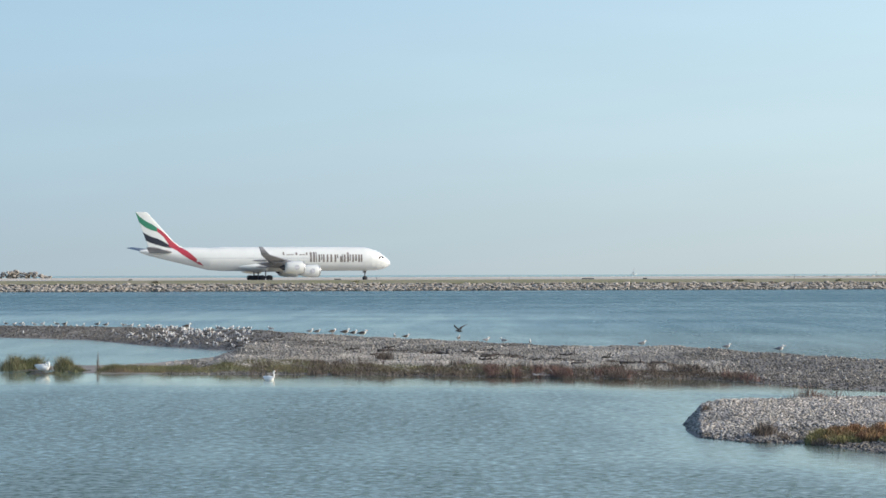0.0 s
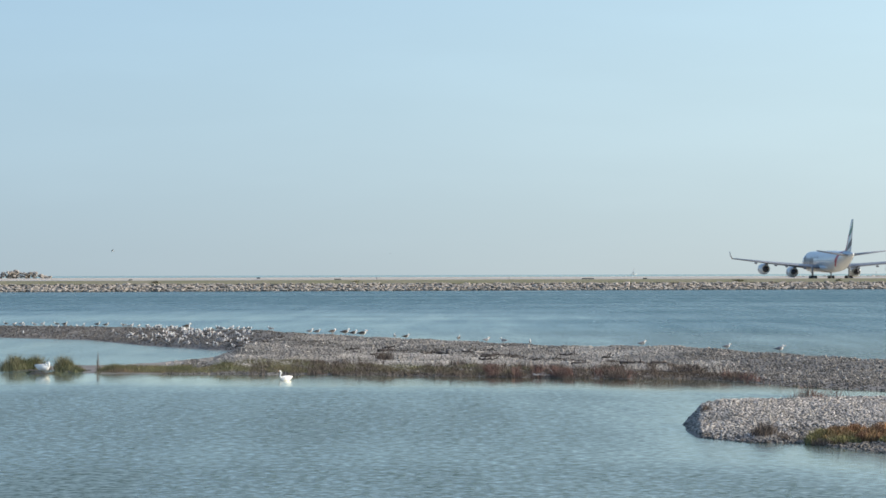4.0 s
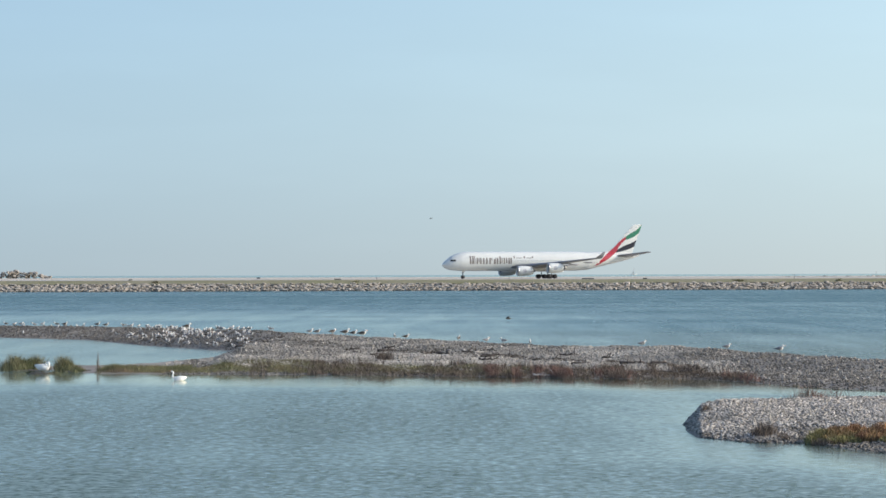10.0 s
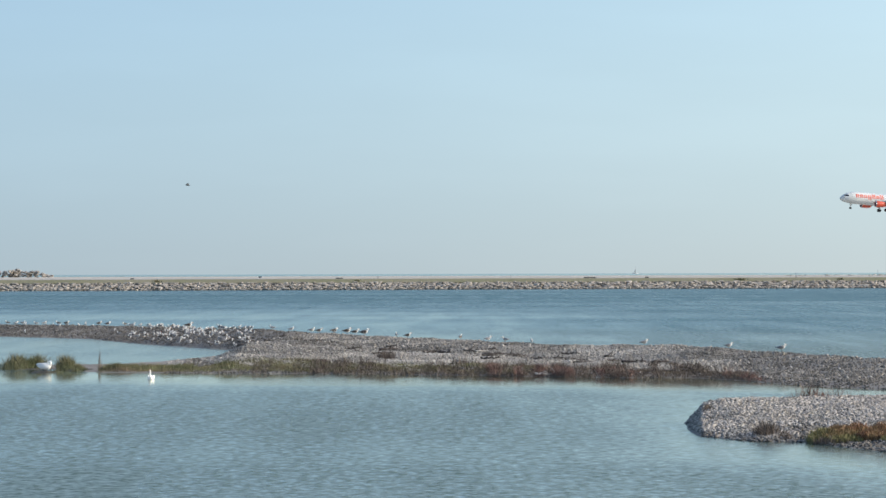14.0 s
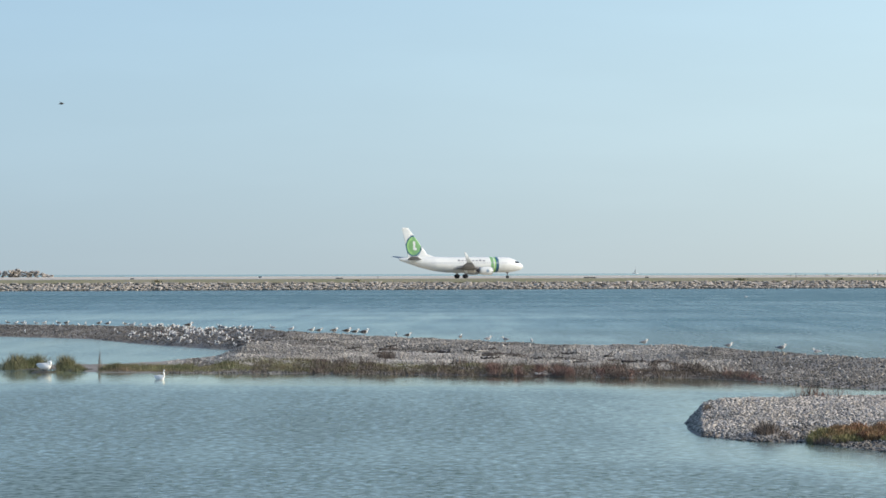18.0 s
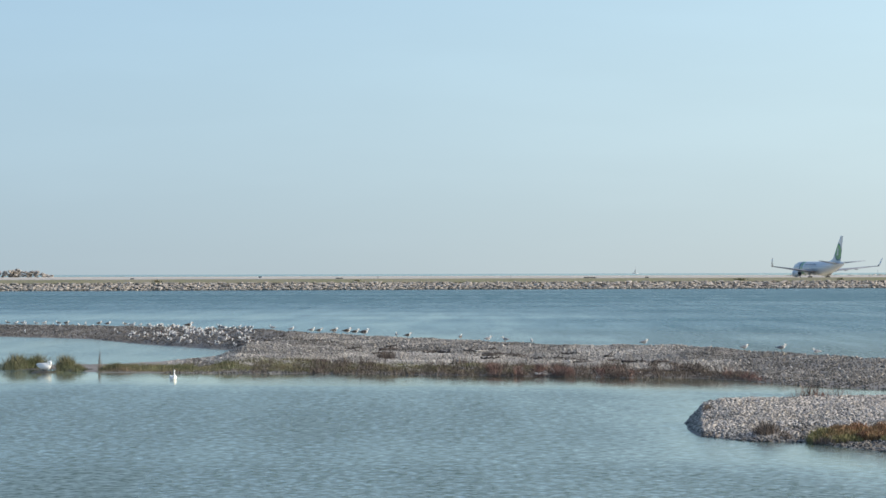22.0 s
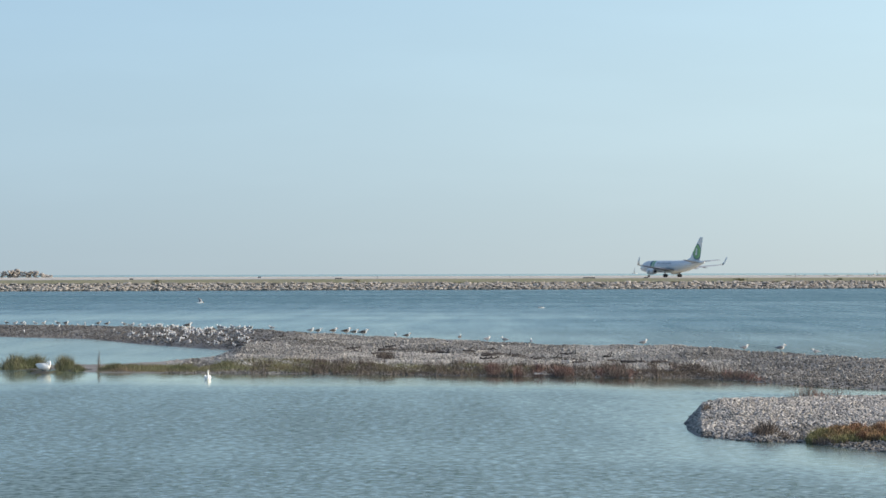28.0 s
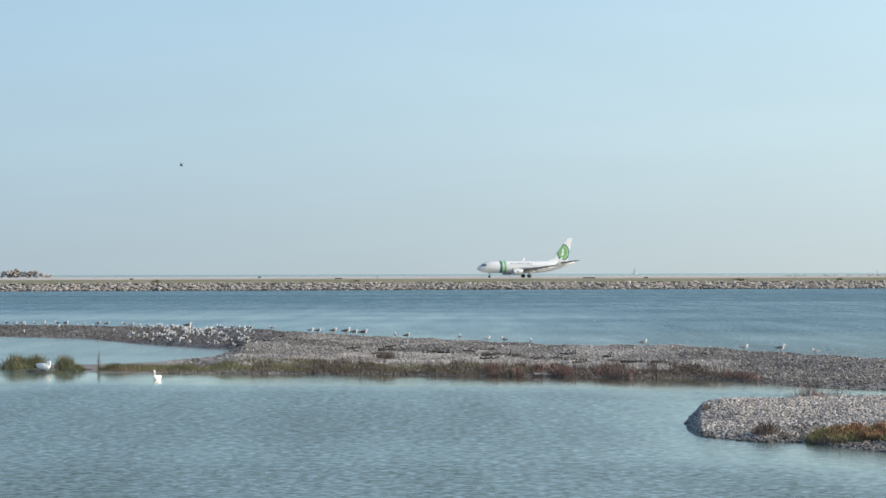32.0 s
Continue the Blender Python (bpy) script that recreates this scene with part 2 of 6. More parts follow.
M_BLADE_RED = mat("red_glasswort", (0.185, 0.085, 0.065), 0.8, vary=0.3, scale=0.9, island=0.45, second=(0.14, 0.095, 0.07))
M_BLADE_BROWN = mat("brown_marsh_plants", (0.15, 0.115, 0.065), 0.85, vary=0.35, scale=0.5, island=0.5, second=(0.11, 0.08, 0.06))
M_BLADE_YELLOW = mat("yellow_green_leaves", (0.25, 0.225, 0.085), 0.8, vary=0.3, scale=1.5, island=0.4, second=(0.19, 0.155, 0.06))
M_BLADE_RUST = mat("rust_glasswort", (0.28, 0.14, 0.068), 0.8, vary=0.35, scale=1.5, island=0.5, second=(0.25, 0.175, 0.075))
M_BLADE_DRY = mat("dry_stems", (0.13, 0.10, 0.075), 0.85, vary=0.3, scale=1, island=0.5)
M_TIMBER = mat("driftwood", (0.06, 0.05, 0.042), 0.9, vary=0.3, scale=3, bump=0.01, second=(0.11, 0.09, 0.075))
M_TIMBER_PALE = mat("bleached_driftwood", (0.42, 0.39, 0.34), 0.9, vary=0.25, scale=3, bump=0.01, second=(0.33, 0.30, 0.26))


# ---- mesh helpers ----
def mesh_of(name, verts, faces, mats, face_mat=None, smooth=True, fix=True):
    me = bpy.data.meshes.new(name)
    me.from_pydata([tuple(v) for v in verts], [], faces)
    if fix:
        bm = bmesh.new()
        bm.from_mesh(me)
        bmesh.ops.recalc_face_normals(bm, faces=bm.faces)
        bm.to_mesh(me)
        bm.free()
    for m in mats:
        me.materials.append(m)
    if face_mat is not None:
        me.polygons.foreach_set("material_index", face_mat)
    me.polygons.foreach_set("use_smooth", [smooth] * len(me.polygons))
    return me


def part(name, shape, material, parent, label="", smooth=True, face_mat=None):
    """One mesh object under a thing or a part; shape is (verts, faces) or a mesh made before."""
    mats = material if isinstance(material, (list, tuple)) else [material]
    me = shape if isinstance(shape, bpy.types.Mesh) else mesh_of(name, shape[0], shape[1], mats, face_mat, smooth)
    ob = new(name, me)
    ob.parent = parent
    if label:
        ob["label"] = label
    return ob


def empty(name, m=None):
    ob = new(name)
    ob.empty_display_size = 0.5
    if m is not None:
        ob.matrix_world = m
    return ob


def loft(rings, caps=True):
    n = len(rings[0])
    verts = [p for r in rings for p in r]
    faces = [(i * n + j, i * n + (j + 1) % n, (i + 1) * n + (j + 1) % n, (i + 1) * n + j)
             for i in range(len(rings) - 1) for j in range(n)]
    if caps:
        faces.append(tuple(range(n)))
        faces.append(tuple((len(rings) - 1) * n + j for j in range(n)))
    return verts, faces


def join(*shapes):
    verts, faces = [], []
    for v, f in shapes:
        k = len(verts)
        verts += list(v)
        faces += [tuple(i + k for i in q) for q in f]
    return verts, faces


def revolve(profile, axis="x", n=24, centre=(0, 0, 0), caps=True):
    """profile: (along, radius) pairs."""
    rings = []
    for a, r in profile:
        ring = []
        for j in range(n):
            w = 2 * math.pi * j / n
            c, s = r * math.cos(w), r * math.sin(w)
            p = {"x": (a, c, s), "y": (c, a, s), "z": (c, s, a)}[axis]
            ring.append((p[0] + centre[0], p[1] + centre[1], p[2] + centre[2]))
        rings.append(ring)
    return loft(rings, caps)


def tube(points, radii, n=8):
    """A round bar along points."""
    rings = []
    for i, p in enumerate(points):
        a, b = Vector(points[max(i - 1, 0)]), Vector(points[min(i + 1, len(points) - 1)])
        d = (b - a).normalized()
        u = d.orthogonal().normalized() if abs(d.y) > 0.9 else d.cross(Vector((0, 1, 0))).normalized()
        v = d.cross(u)
        rings.append([tuple(Vector(p) + radii[i] * (math.cos(w) * u + math.sin(w) * v)) for w in [2 * math.pi * k / n for k in range(n)]])
    return loft(rings)


def box(x0, x1, y0, y1, z0, z1):
    v = [(x, y, z) for x in (x0, x1) for y in (y0, y1) for z in (z0, z1)]
    return v, [(0, 1, 3, 2), (4, 6, 7, 5), (0, 4, 5, 1), (2, 3, 7, 6), (0, 2, 6, 4), (1, 5, 7, 3)]


def smooth_step(a, b, x):
    t = np.clip((x - a) / (b - a), 0, 1)
    return t * t * (3 - 2 * t)


def dist_to_line(px, py, line):
    best = np.full(px.shape, 1e9)
    for (x0, y0), (x1, y1) in zip(line[:-1], line[1:]):
        dx, dy = x1 - x0, y1 - y0
        t = np.clip(((px - x0) * dx + (py - y0) * dy) / (dx * dx + dy * dy), 0, 1)
        best = np.minimum(best, np.hypot(px - x0 - t * dx, py - y0 - t * dy))
    return best


def inside(px, py, poly):
    r = np.zeros(px.shape, bool)
    for (x0, y0), (x1, y1) in zip(poly, poly[1:] + poly[:1]):
        c = (y0 > py) != (y1 > py)
        r ^= c & (px < (x1 - x0) * (py - y0) / ((y1 - y0) or 1e-9) + x0)
    return r


# ---- water and airfield ----
def sheet(name, outline, z, material, thick=0.0):
    n = len(outline)
    verts = [(x, y, z) for x, y in outline]
    faces = [tuple(range(n))]
    if thick:
        verts += [(x, y, z - thick) for x, y in outline]
        faces += [tuple(range(2 * n - 1, n - 1, -1))] + [(i, (i + 1) % n, n + (i + 1) % n, n + i) for i in range(n)]
    ob = new(name, mesh_of(name, verts, faces, [material], smooth=False))
    return ob


water = sheet("water", [(-4200, -300), (4200, -300), (4200, 5600), (-4200, 5600)], 0.0, M_WATER)
tagged(water, "blue-grey lagoon and sea water with light ripples", "water", kind="structure")

GROUND = 2.62
SHORE_Y, SHORE_K = 916.0, 0.116              # the sea wall's foot: y = SHORE_Y + SHORE_K * x
RUN_K = math.tan(radians(18.5))              # taxiway and runway run parallel


def shore(x, back=0.0):
    return SHORE_Y + SHORE_K * x + back


def ground_z(y):
    """The airfield falls from the sea wall's top into a shallow dip and rises to the runway."""
    return float(np.interp(y, (950, 1105, 1150, 1215), (GROUND, GROUND - 1.15, GROUND - 1.15, GROUND - 0.4)))


def draped(name, near, far, xs, cuts, z, material):
    """A strip over the airfield between two lines y(x), laid on its slope."""
    verts, faces, n = [], [], len(cuts)
    for i, x in enumerate(xs):
        for c in cuts:
            y = near(x) + (far(x) - near(x)) * c
            verts.append((x, y, ground_z(y) + z))
        if i:
            faces += [(n * (i - 1) + k, n * i + k, n * i + k + 1, n * (i - 1) + k + 1) for k in range(n - 1)]
    return new(name, mesh_of(name, verts, faces, [material], smooth=True))


ground = draped("ground", lambda x: shore(x, 13), lambda x: 1650.0, np.arange(-900, 621, 20.0), [k / 90 for k in range(91)], 0.0, M_DRYGRASS)
tagged(ground, "flat airfield ground of pale dry grass", "ground", kind="structure")
rim_v = [(-900, shore(-900, 13), -0.5), (-900, shore(-900, 13), GROUND - 0.05), (-900, 1650, GROUND - 0.45), (-900, 1650, -0.5), (620, shore(620, 13), -0.5), (620, shore(620, 13), GROUND - 0.05), (620, 1650, GROUND - 0.45), (620, 1650, -0.5)]
rim = new("ground_rim", mesh_of("ground_rim", rim_v, [(0, 1, 2, 3), (4, 7, 6, 5), (2, 6, 7, 3), (0, 4, 5, 1)], [M_EARTH], smooth=False))
tagged(rim, "earth sides of the airfield", "earth", kind="structure")
verge_v, verge_f = [], []
for i, x in enumerate(np.arange(-900, 621, 8.0)):
    for back, z in ((3.2, 1.75), (6, 2.1), (9, 2.42), (13.2, GROUND + 0.012)):
        verge_v.append((x, shore(x, back), z + (0.05 * math.sin(x * 0.31 + back) if back < 12 else 0)))
    if i:
        verge_f += [(4 * i - 4 + k, 4 * i + k, 4 * i + k + 1, 4 * i - 3 + k) for k in range(3)]
verge = new("grass_verge", mesh_of("grass_verge", verge_v, verge_f, [M_OLIVE]))
tagged(verge, "strip of olive grass behind the rock wall", "grass", kind="structure")


def strip(name, x, y, half, z, material, x0, x1):
    c = half / math.cos(math.atan(RUN_K))
    return draped(name, lambda q: y + RUN_K * (q - x) - c, lambda q: y + RUN_K * (q - x) + c, np.arange(x0, x1 + 1, 10.0), [0, 0.25, 0.5, 0.75, 1], z, material)


taxiway = strip("taxiway", -46.5, 985, 15, 0.02, M_CONCRETE, -130, 190)
tagged(taxiway, "pale concrete taxiway along the shore", "taxiway", kind="structure")
runway = strip("runway", 22, 1262, 30, 0.02, M_CONCRETE, -650, 190)
tagged(runway, "long pale runway across the airfield", "runway", kind="structure")

# core of the rock wall
core_v, core_f = [], []
for x in (-900, 620):
    core_v += [(x, shore(x, -0.3), -0.6), (x, shore(x, 2.6), 1.35), (x, shore(x, 4.2), 1.6), (x, shore(x, 4.2), -0.6)]
core = new("rock_wall_core", mesh_of("core", core_v, [(0, 4, 5, 1), (1, 5, 6, 2), (2, 6, 7, 3), (0, 1, 2, 3), (4, 7, 6, 5), (0, 3, 7, 4)], [M_EARTH], smooth=False))
tagged(core, "dark rubble core of the sea wall", "sea wall", kind="structure")


# bank on which the tripod stands
near_bank = draped("near_bank", lambda x: -300.0, lambda x: 44.0, np.arange(-400, 401, 20.0), [k / 40 for k in range(41)], 0.0, M_GRAVEL)
for v in near_bank.data.vertices:
    v.co.z = float(np.interp(v.co.y, (-300, -10, 30, 44), (3.2, 3.0, 0.6, -0.6))) + 0.15 * math.sin(v.co.x * 0.21) * math.sin(v.co.y * 0.17)
tagged(near_bank, "gravel bank of the lagoon's near shore", "gravel bank", kind="structure")


# ---- gravel banks ----
class Bank:
    def __init__(self, front, back, crest, profile, seed, rough=1.0, flank=None, ramp=None):
        self.rough, self.flank, self.ramp = rough, flank, ramp or front
        self.front, self.back, self.crest, self.profile, self.seed = front, back, crest, profile, seed
        self.poly = front + back[::-1]

    def height(self, px, py):
        f, b = dist_to_line(px, py, self.front), dist_to_line(px, py, self.back)
        ins = inside(px, py, self.poly)
        rise = dist_to_line(px, py, self.ramp)
        u = rise / (rise + b + 1e-6)
        hc = np.interp(px, [c[0] for c in self.crest], [c[1] for c in self.crest])
        z = hc * np.interp(u, [p[0] for p in self.profile], [p[1] for p in self.profile])
        if self.flank:      # a steep side
            line, slope = self.flank
            z = np.minimum(z, slope * dist_to_line(px, py, line) + 0.02)
        wob = np.sin(px * 1.3 + self.seed) * np.sin(py * 0.9 + 2 * self.seed) * 0.05 + np.sin(px * 0.45 + py * 0.3) * 0.06
        z = z + self.rough * wob * np.minimum(1, np.minimum(f, b) / 2)
        return np.where(ins, np.maximum(z, 0.015), -0.12 * np.minimum(f, b) - 0.01), ins

    def build(self, name, step, x0, x1, y0, y1, material):
        xs, ys = np.arange(x0, x1, step), np.arange(y0, y1, step)
        gx, gy = np.meshgrid(xs, ys, indexing="ij")
        rs = np.random.RandomState(self.seed)
        gx, gy = gx + rs.uniform(-0.25, 0.25, gx.shape) * step, gy + rs.uniform(-0.25, 0.25, gx.shape) * step
        z, _ = self.height(gx, gy)
        z = z + np.where(z > 0.02, rs.uniform(-0.03, 0.03, z.shape), 0)
        keep = z > -0.4
        idx = -np.ones(z.shape, int)
        idx[keep] = np.arange(keep.sum())
        quad = keep[:-1, :-1] & keep[1:, :-1] & keep[1:, 1:] & keep[:-1, 1:]
        a, b, c, d = idx[:-1, :-1][quad], idx[1:, :-1][quad], idx[1:, 1:][quad], idx[:-1, 1:][quad]
        verts = np.stack([gx[keep], gy[keep], z[keep]], 1).tolist()
        faces = np.stack([a, b, c, d], 1).tolist()
        return new(name, mesh_of(name, verts, faces, [material], smooth=True, fix=False))


FRONT = [(-19.5, 183), (-15.7, 174.4), (-12.4, 173.5), (-8.7, 172.6), (-3.6, 171.1), (2.85, 166.8), (7.6, 163.7), (10.7, 163.3), (12.3, 159), (14.2, 151.8), (16.9, 146.5), (24, 136), (34, 130)]
BACK = [(-19.5, 186), (-16.5, 189), (-13.6, 196), (-11.8, 207), (-11.2, 216), (-10.5, 226), (-9.2, 234), (-7.2, 227), (-2.5, 214), (1.9, 205), (6, 196), (11, 187), (14.3, 178), (18.7, 168.5), (24, 161), (34, 152)]
spit_bank = Bank(FRONT, BACK, [(-20, 0.1), (-14, 0.1), (-12.5, 0.1), (-11.3, 0.3), (-10, 0.95), (-7.2, 1.18), (-2.5, 1.05), (1.9, 0.95), (6, 0.84), (11, 1.02), (14.3, 0.85), (18.7, 0.72), (34, 0.7)],
                 [(0, 0), (0.06, 0.12), (0.3, 0.3), (0.6, 0.62), (0.82, 1.0), (0.9, 0.85), (1, 0)], 3)
BAR_FRONT = [(-60, 328), (-45, 300), (-31.4, 272), (-24.4, 262), (-18.6, 241), (-13.6, 226.5), (-10.0, 219)]
BAR_BACK = [(-60, 350), (-50, 334), (-34.5, 300), (-24.2, 281), (-17.5, 266), (-13.8, 250), (-10.6, 236), (-7.0, 228)]
bar_bank = Bank(BAR_FRONT, BAR_BACK, [(-60, 0.5), (-33.6, 0.57), (-23.4, 0.64), (-17.1, 0.77), (-13.6, 0.91), (-11.4, 1.03), (-7, 0.9)],
                [(0, 0), (0.12, 0.3), (0.6, 1.0), (0.75, 0.9), (1, 0)], 5)
ISLE_FRONT = [(7.28, 115.7), (7.02, 109.5), (7.09, 105.8), (8.24, 102.6), (9.56, 102.2), (11.1, 96.4), (16, 88), (22, 84)]
ISLE_BACK = [(7.28, 115.7), (7.8, 116.4), (8.3, 117.5), (10.3, 120), (13, 121), (22, 122)]
isle_bank = Bank(ISLE_FRONT, ISLE_BACK, [(7.0, 0.5), (7.6, 0.6), (8.3, 0.7), (10.2, 0.62), (12.9, 0.67), (22, 0.72)],
                 [(0, 0), (0.06, 0.16), (0.3, 0.52), (0.6, 0.8), (0.9, 1.0), (1, 0)], 8, 0.4, ([(7.09, 105.6), (7.02, 109.5), (7.28, 115.7), (7.8, 116.4)], 1.15), ISLE_FRONT[2:])
spit = tagged(spit_bank.build("gravel_spit", 0.45, -24, 30, 134, 240, M_GRAVEL), "low grey-brown gravel spit in the lagoon", "gravel bank", kind="structure")
bar = tagged(bar_bank.build("gravel_bar", 0.5, -58, -5, 212, 345, M_GRAVEL), "long dark gravel bar where gulls rest", "gravel bank", kind="structure")
tagged(isle_bank.build("gravel_islet", 0.16, 6, 20, 86, 126, M_GRAVEL), "pale gravel islet with a steep tip", "gravel bank", kind="structure")


def land_height(x, y):
    p, q = np.array([float(x)]), np.array([float(y)])
    return max(float(b.height(p, q)[0][0]) for b in (spit_bank, bar_bank, isle_bank))


def skyline(bearing, near=150, far=300):
    """The spot on the banks that stands highest against the water behind it, along a bearing from the lookout."""
    best = None
    for d in np.arange(near, far, 0.6):
        z = land_height(bearing * d, d)
        if z > 0.05 and (best is None or (z - H) / d > best[0]):
            best = ((z - H) / d, d, z)
    return bearing * best[1], best[1], best[2]


# ---- aircraft: x forwards, y to the left wing, the origin on the ground between the main wheels ----
def in_poly(s, z, poly):
    r = False
    for (a, b), (c, d) in zip(poly, poly[1:] + poly[:1]):
        if (b > z) != (d > z) and s < (c - a) * (z - b) / (d - b) + a:
            r = not r
    return r


def fuselage_at(stations, s):
    k = [q[0] for q in stations]
    return [float(np.interp(s, k, [q[i] for q in stations])) for i in (1, 2, 3)]


def fuselage(stations, xm, paint, step=0.3, n=48):
    """Rings along the body; paint(s, z) gives a material slot."""
    s0, s1 = stations[0][0], stations[-1][0]
    cuts = sorted({q[0] for q in stations} | set(np.arange(s0, s1, step).tolist()) | {0.05, 0.12, 0.25, 0.45})
    rings = []
    for s in cuts:
        zc, w, h = fuselage_at(stations, s)
        rings.append([(xm - s, w * math.sin(2 * math.pi * j / n), zc + h * math.cos(2 * math.pi * j / n)) for j in range(n)])
    verts, faces = loft(rings)
    slots = []
    for f in faces:
        c = [sum(verts[i][a] for i in f) / len(f) for a in (0, 2)]
        slots.append(paint(xm - c[0], c[1]))
    return verts, faces, slots


FOIL = [(0, 0), (0.02, 0.035), (0.1, 0.07), (0.3, 0.095), (0.55, 0.075), (0.8, 0.035), (1, 0.004), (1, -0.004), (0.8, -0.02), (0.5, -0.04), (0.25, -0.045), (0.08, -0.03), (0.02, -0.018)]


def wing(sections, xm, side, tk=1.0):
    """sections: (y, leading edge s, z, chord)."""
    return loft([[(xm - le - c * u, side * y, z + c * v * tk) for u, v in FOIL] for y, le, z, c in sections])


def blade_fin(sections, xm, tk=0.9, steps=26, chords=26):
    """An upright fin: sections (z, leading edge s, chord); fine enough to carry painted bands."""
    zs = np.linspace(sections[0][0], sections[-1][0], steps)
    rows = []
    for z in zs:
        le = float(np.interp(z, [q[0] for q in sections], [q[1] for q in sections]))
        c = float(np.interp(z, [q[0] for q in sections], [q[2] for q in sections]))
        us = np.linspace(0, 1, chords)
        th = [0.55 * tk * c * 0.12 * (math.sqrt(u) * 1.2 * (1 - u) ** 0.9 + 0.012) for u in us]
        rows.append([(xm - le - c * u, t, z) for u, t in zip(us, th)] + [(xm - le - c * u, -t, z) for u, t in zip(us[::-1], th[::-1])])
    return loft(rows)


def side_patch(stations, xm, s0, s1, z0, z1, side, out=0.02, nz=8):
    """A thin patch lying on the body's side."""
    rows = []
    for s in np.linspace(s0, s1, max(2, int((s1 - s0) / 0.6) + 2)):
        zc, w, h = fuselage_at(stations, s)
        col = []
        for z in np.linspace(z0, z1, nz):
            k = min(abs(z - zc) / h, 0.99)
            col.append((xm - s, side * (w * math.sqrt(1 - k * k) + out), z))
        rows.append(col)
    verts = [p for c in rows for p in c]
    faces = [(i * nz + j, (i + 1) * nz + j, (i + 1) * nz + j + 1, i * nz + j + 1) for i in range(len(rows) - 1) for j in range(nz - 1)]
    return verts, faces


def engine(parent, xm, s0, s1, y, z, r, wing_z, cowl, band=None):
    L = s1 - s0
    n = part("engine", revolve([(xm - s0 - 0.5 * r, 0.05), (xm - s0 - 0.5 * r, r * 0.80), (xm - s0 - 0.1 * r, r * 0.80), (xm - s0, r * 0.88), (xm - s0 - 0.04 * L, r * 0.96),
                                (xm - s0 - 0.2 * L, r), (xm - s0 - 0.5 * L, r * 0.98), (xm - s0 - 0.75 * L, r * 0.86), (xm - s0 - 0.9 * L, r * 0.72), (xm - s0 - 0.9 * L, r * 0.6),
                                (xm - s0 - 0.6 * L, r * 0.5)], "x", 28, (0, y, z)), cowl, parent)
    part("intake_lip", revolve([(xm - s0 - 0.05, r * 0.80), (xm - s0 + 0.02, r * 0.86), (xm - s0 - 0.02 * L, r * 0.945), (xm - s0 - 0.06 * L, r * 0.975), (xm - s0 - 0.06 * L, r * 0.9)], "x", 28, (0, y, z), caps=False), M_METAL, n, "polished metal intake lip")
    part("fan", revolve([(xm - s0 - 0.35 * r, r * 0.8), (xm - s0 - 0.3 * r, r * 0.3), (xm - s0 - 0.05 * r, 0.02)], "x", 20, (0, y, z)), M_DARK, n, "dark fan and spinner")
    part("exhaust_cone", revolve([(xm - s0 - 0.7 * L, r * 0.55), (xm - s0 - 0.95 * L, r * 0.42), (xm - s0 - 1.12 * L, 0.03)], "x", 18, (0, y, z)), M_DARK, n)
    pw = 0.18 * r
    ring = lambda s, za, zb: [(xm - s, y - pw, za), (xm - s, y + pw, za), (xm - s, y + pw * 0.6, zb), (xm - s, y - pw * 0.6, zb)]
    part("pylon", loft([ring(s0 + 0.25 * L, z + r * 0.9, z + r * 1.0), ring(s0 + 0.5 * L, z + r * 0.8, wing_z), ring(s0 + 1.15 * L, z + r * 0.75, wing_z + 0.1), ring(s0 + 1.35 * L, wing_z - 0.15, wing_z + 0.05)]), M_GREY, n)
    if band:
        out, turns = (1 if y > 0 else -1), [2 * math.pi * k / 18 for k in range(18)]
        rim = [(xm - s0 - 0.38 * L + 0.4 * r * math.cos(a), y + out * (math.sqrt(1 - 0.16 * math.sin(a) ** 2) * r + 0.02), z + 0.4 * r * math.sin(a)) for a in turns]
        part("cowl_mark", (rim + [(xm - s0 - 0.38 * L, y + out * (r + 0.03), z)], [(k, (k + 1) % 18, 18) for k in range(18)]), band, n, "small round mark on the cowl")
    return n


def wheel_shape(x, y, r, w):
    return revolve([(y - w / 2, 0.03), (y - w / 2, r * 0.55), (y - w / 2 + 0.02, r * 0.6), (y - w / 2, r * 0.85), (y - w * 0.3, r), (y + w * 0.3, r), (y + w / 2, r * 0.85), (y + w / 2 - 0.02, r * 0.6), (y + w / 2, r * 0.55), (y + w / 2, 0.03)], "y", 20, (x, 0, r))


def gear(name, parent, x, y, top, r, w, axles, half):
    """A leg with its wheels: axles are offsets along the body, half the half-distance between the wheels."""
    leg = part(name, join(tube([(x, y, top), (x, y, r * 1.1)], [0.17 * r + 0.06] * 2, 10),
                          tube([(x + axles[0], y, r), (x + axles[-1] + 0.01, y, r)], [0.13] * 2, 8),
                          *[tube([(x + a, y - half, r), (x + a, y + half, r)], [0.09] * 2, 8) for a in axles],
                          tube([(x + 1.2 * r, y, top), (x, y, top * 0.45)], [0.06] * 2, 6)), M_GREY, parent, "grey metal landing gear leg")
    part("gear_door", box(x - 0.9 * r, x + 0.9 * r, y + (0.32 if y >= 0 else -0.36), y + (0.36 if y >= 0 else -0.32), top * 0.6, top * 0.98), M_WHITE, leg)
    for a in axles:
        for k in (-half, half):
            part("wheel", wheel_shape(x + a, y + k, r, w), M_TYRE, leg, "black rubber tyre")
    return leg


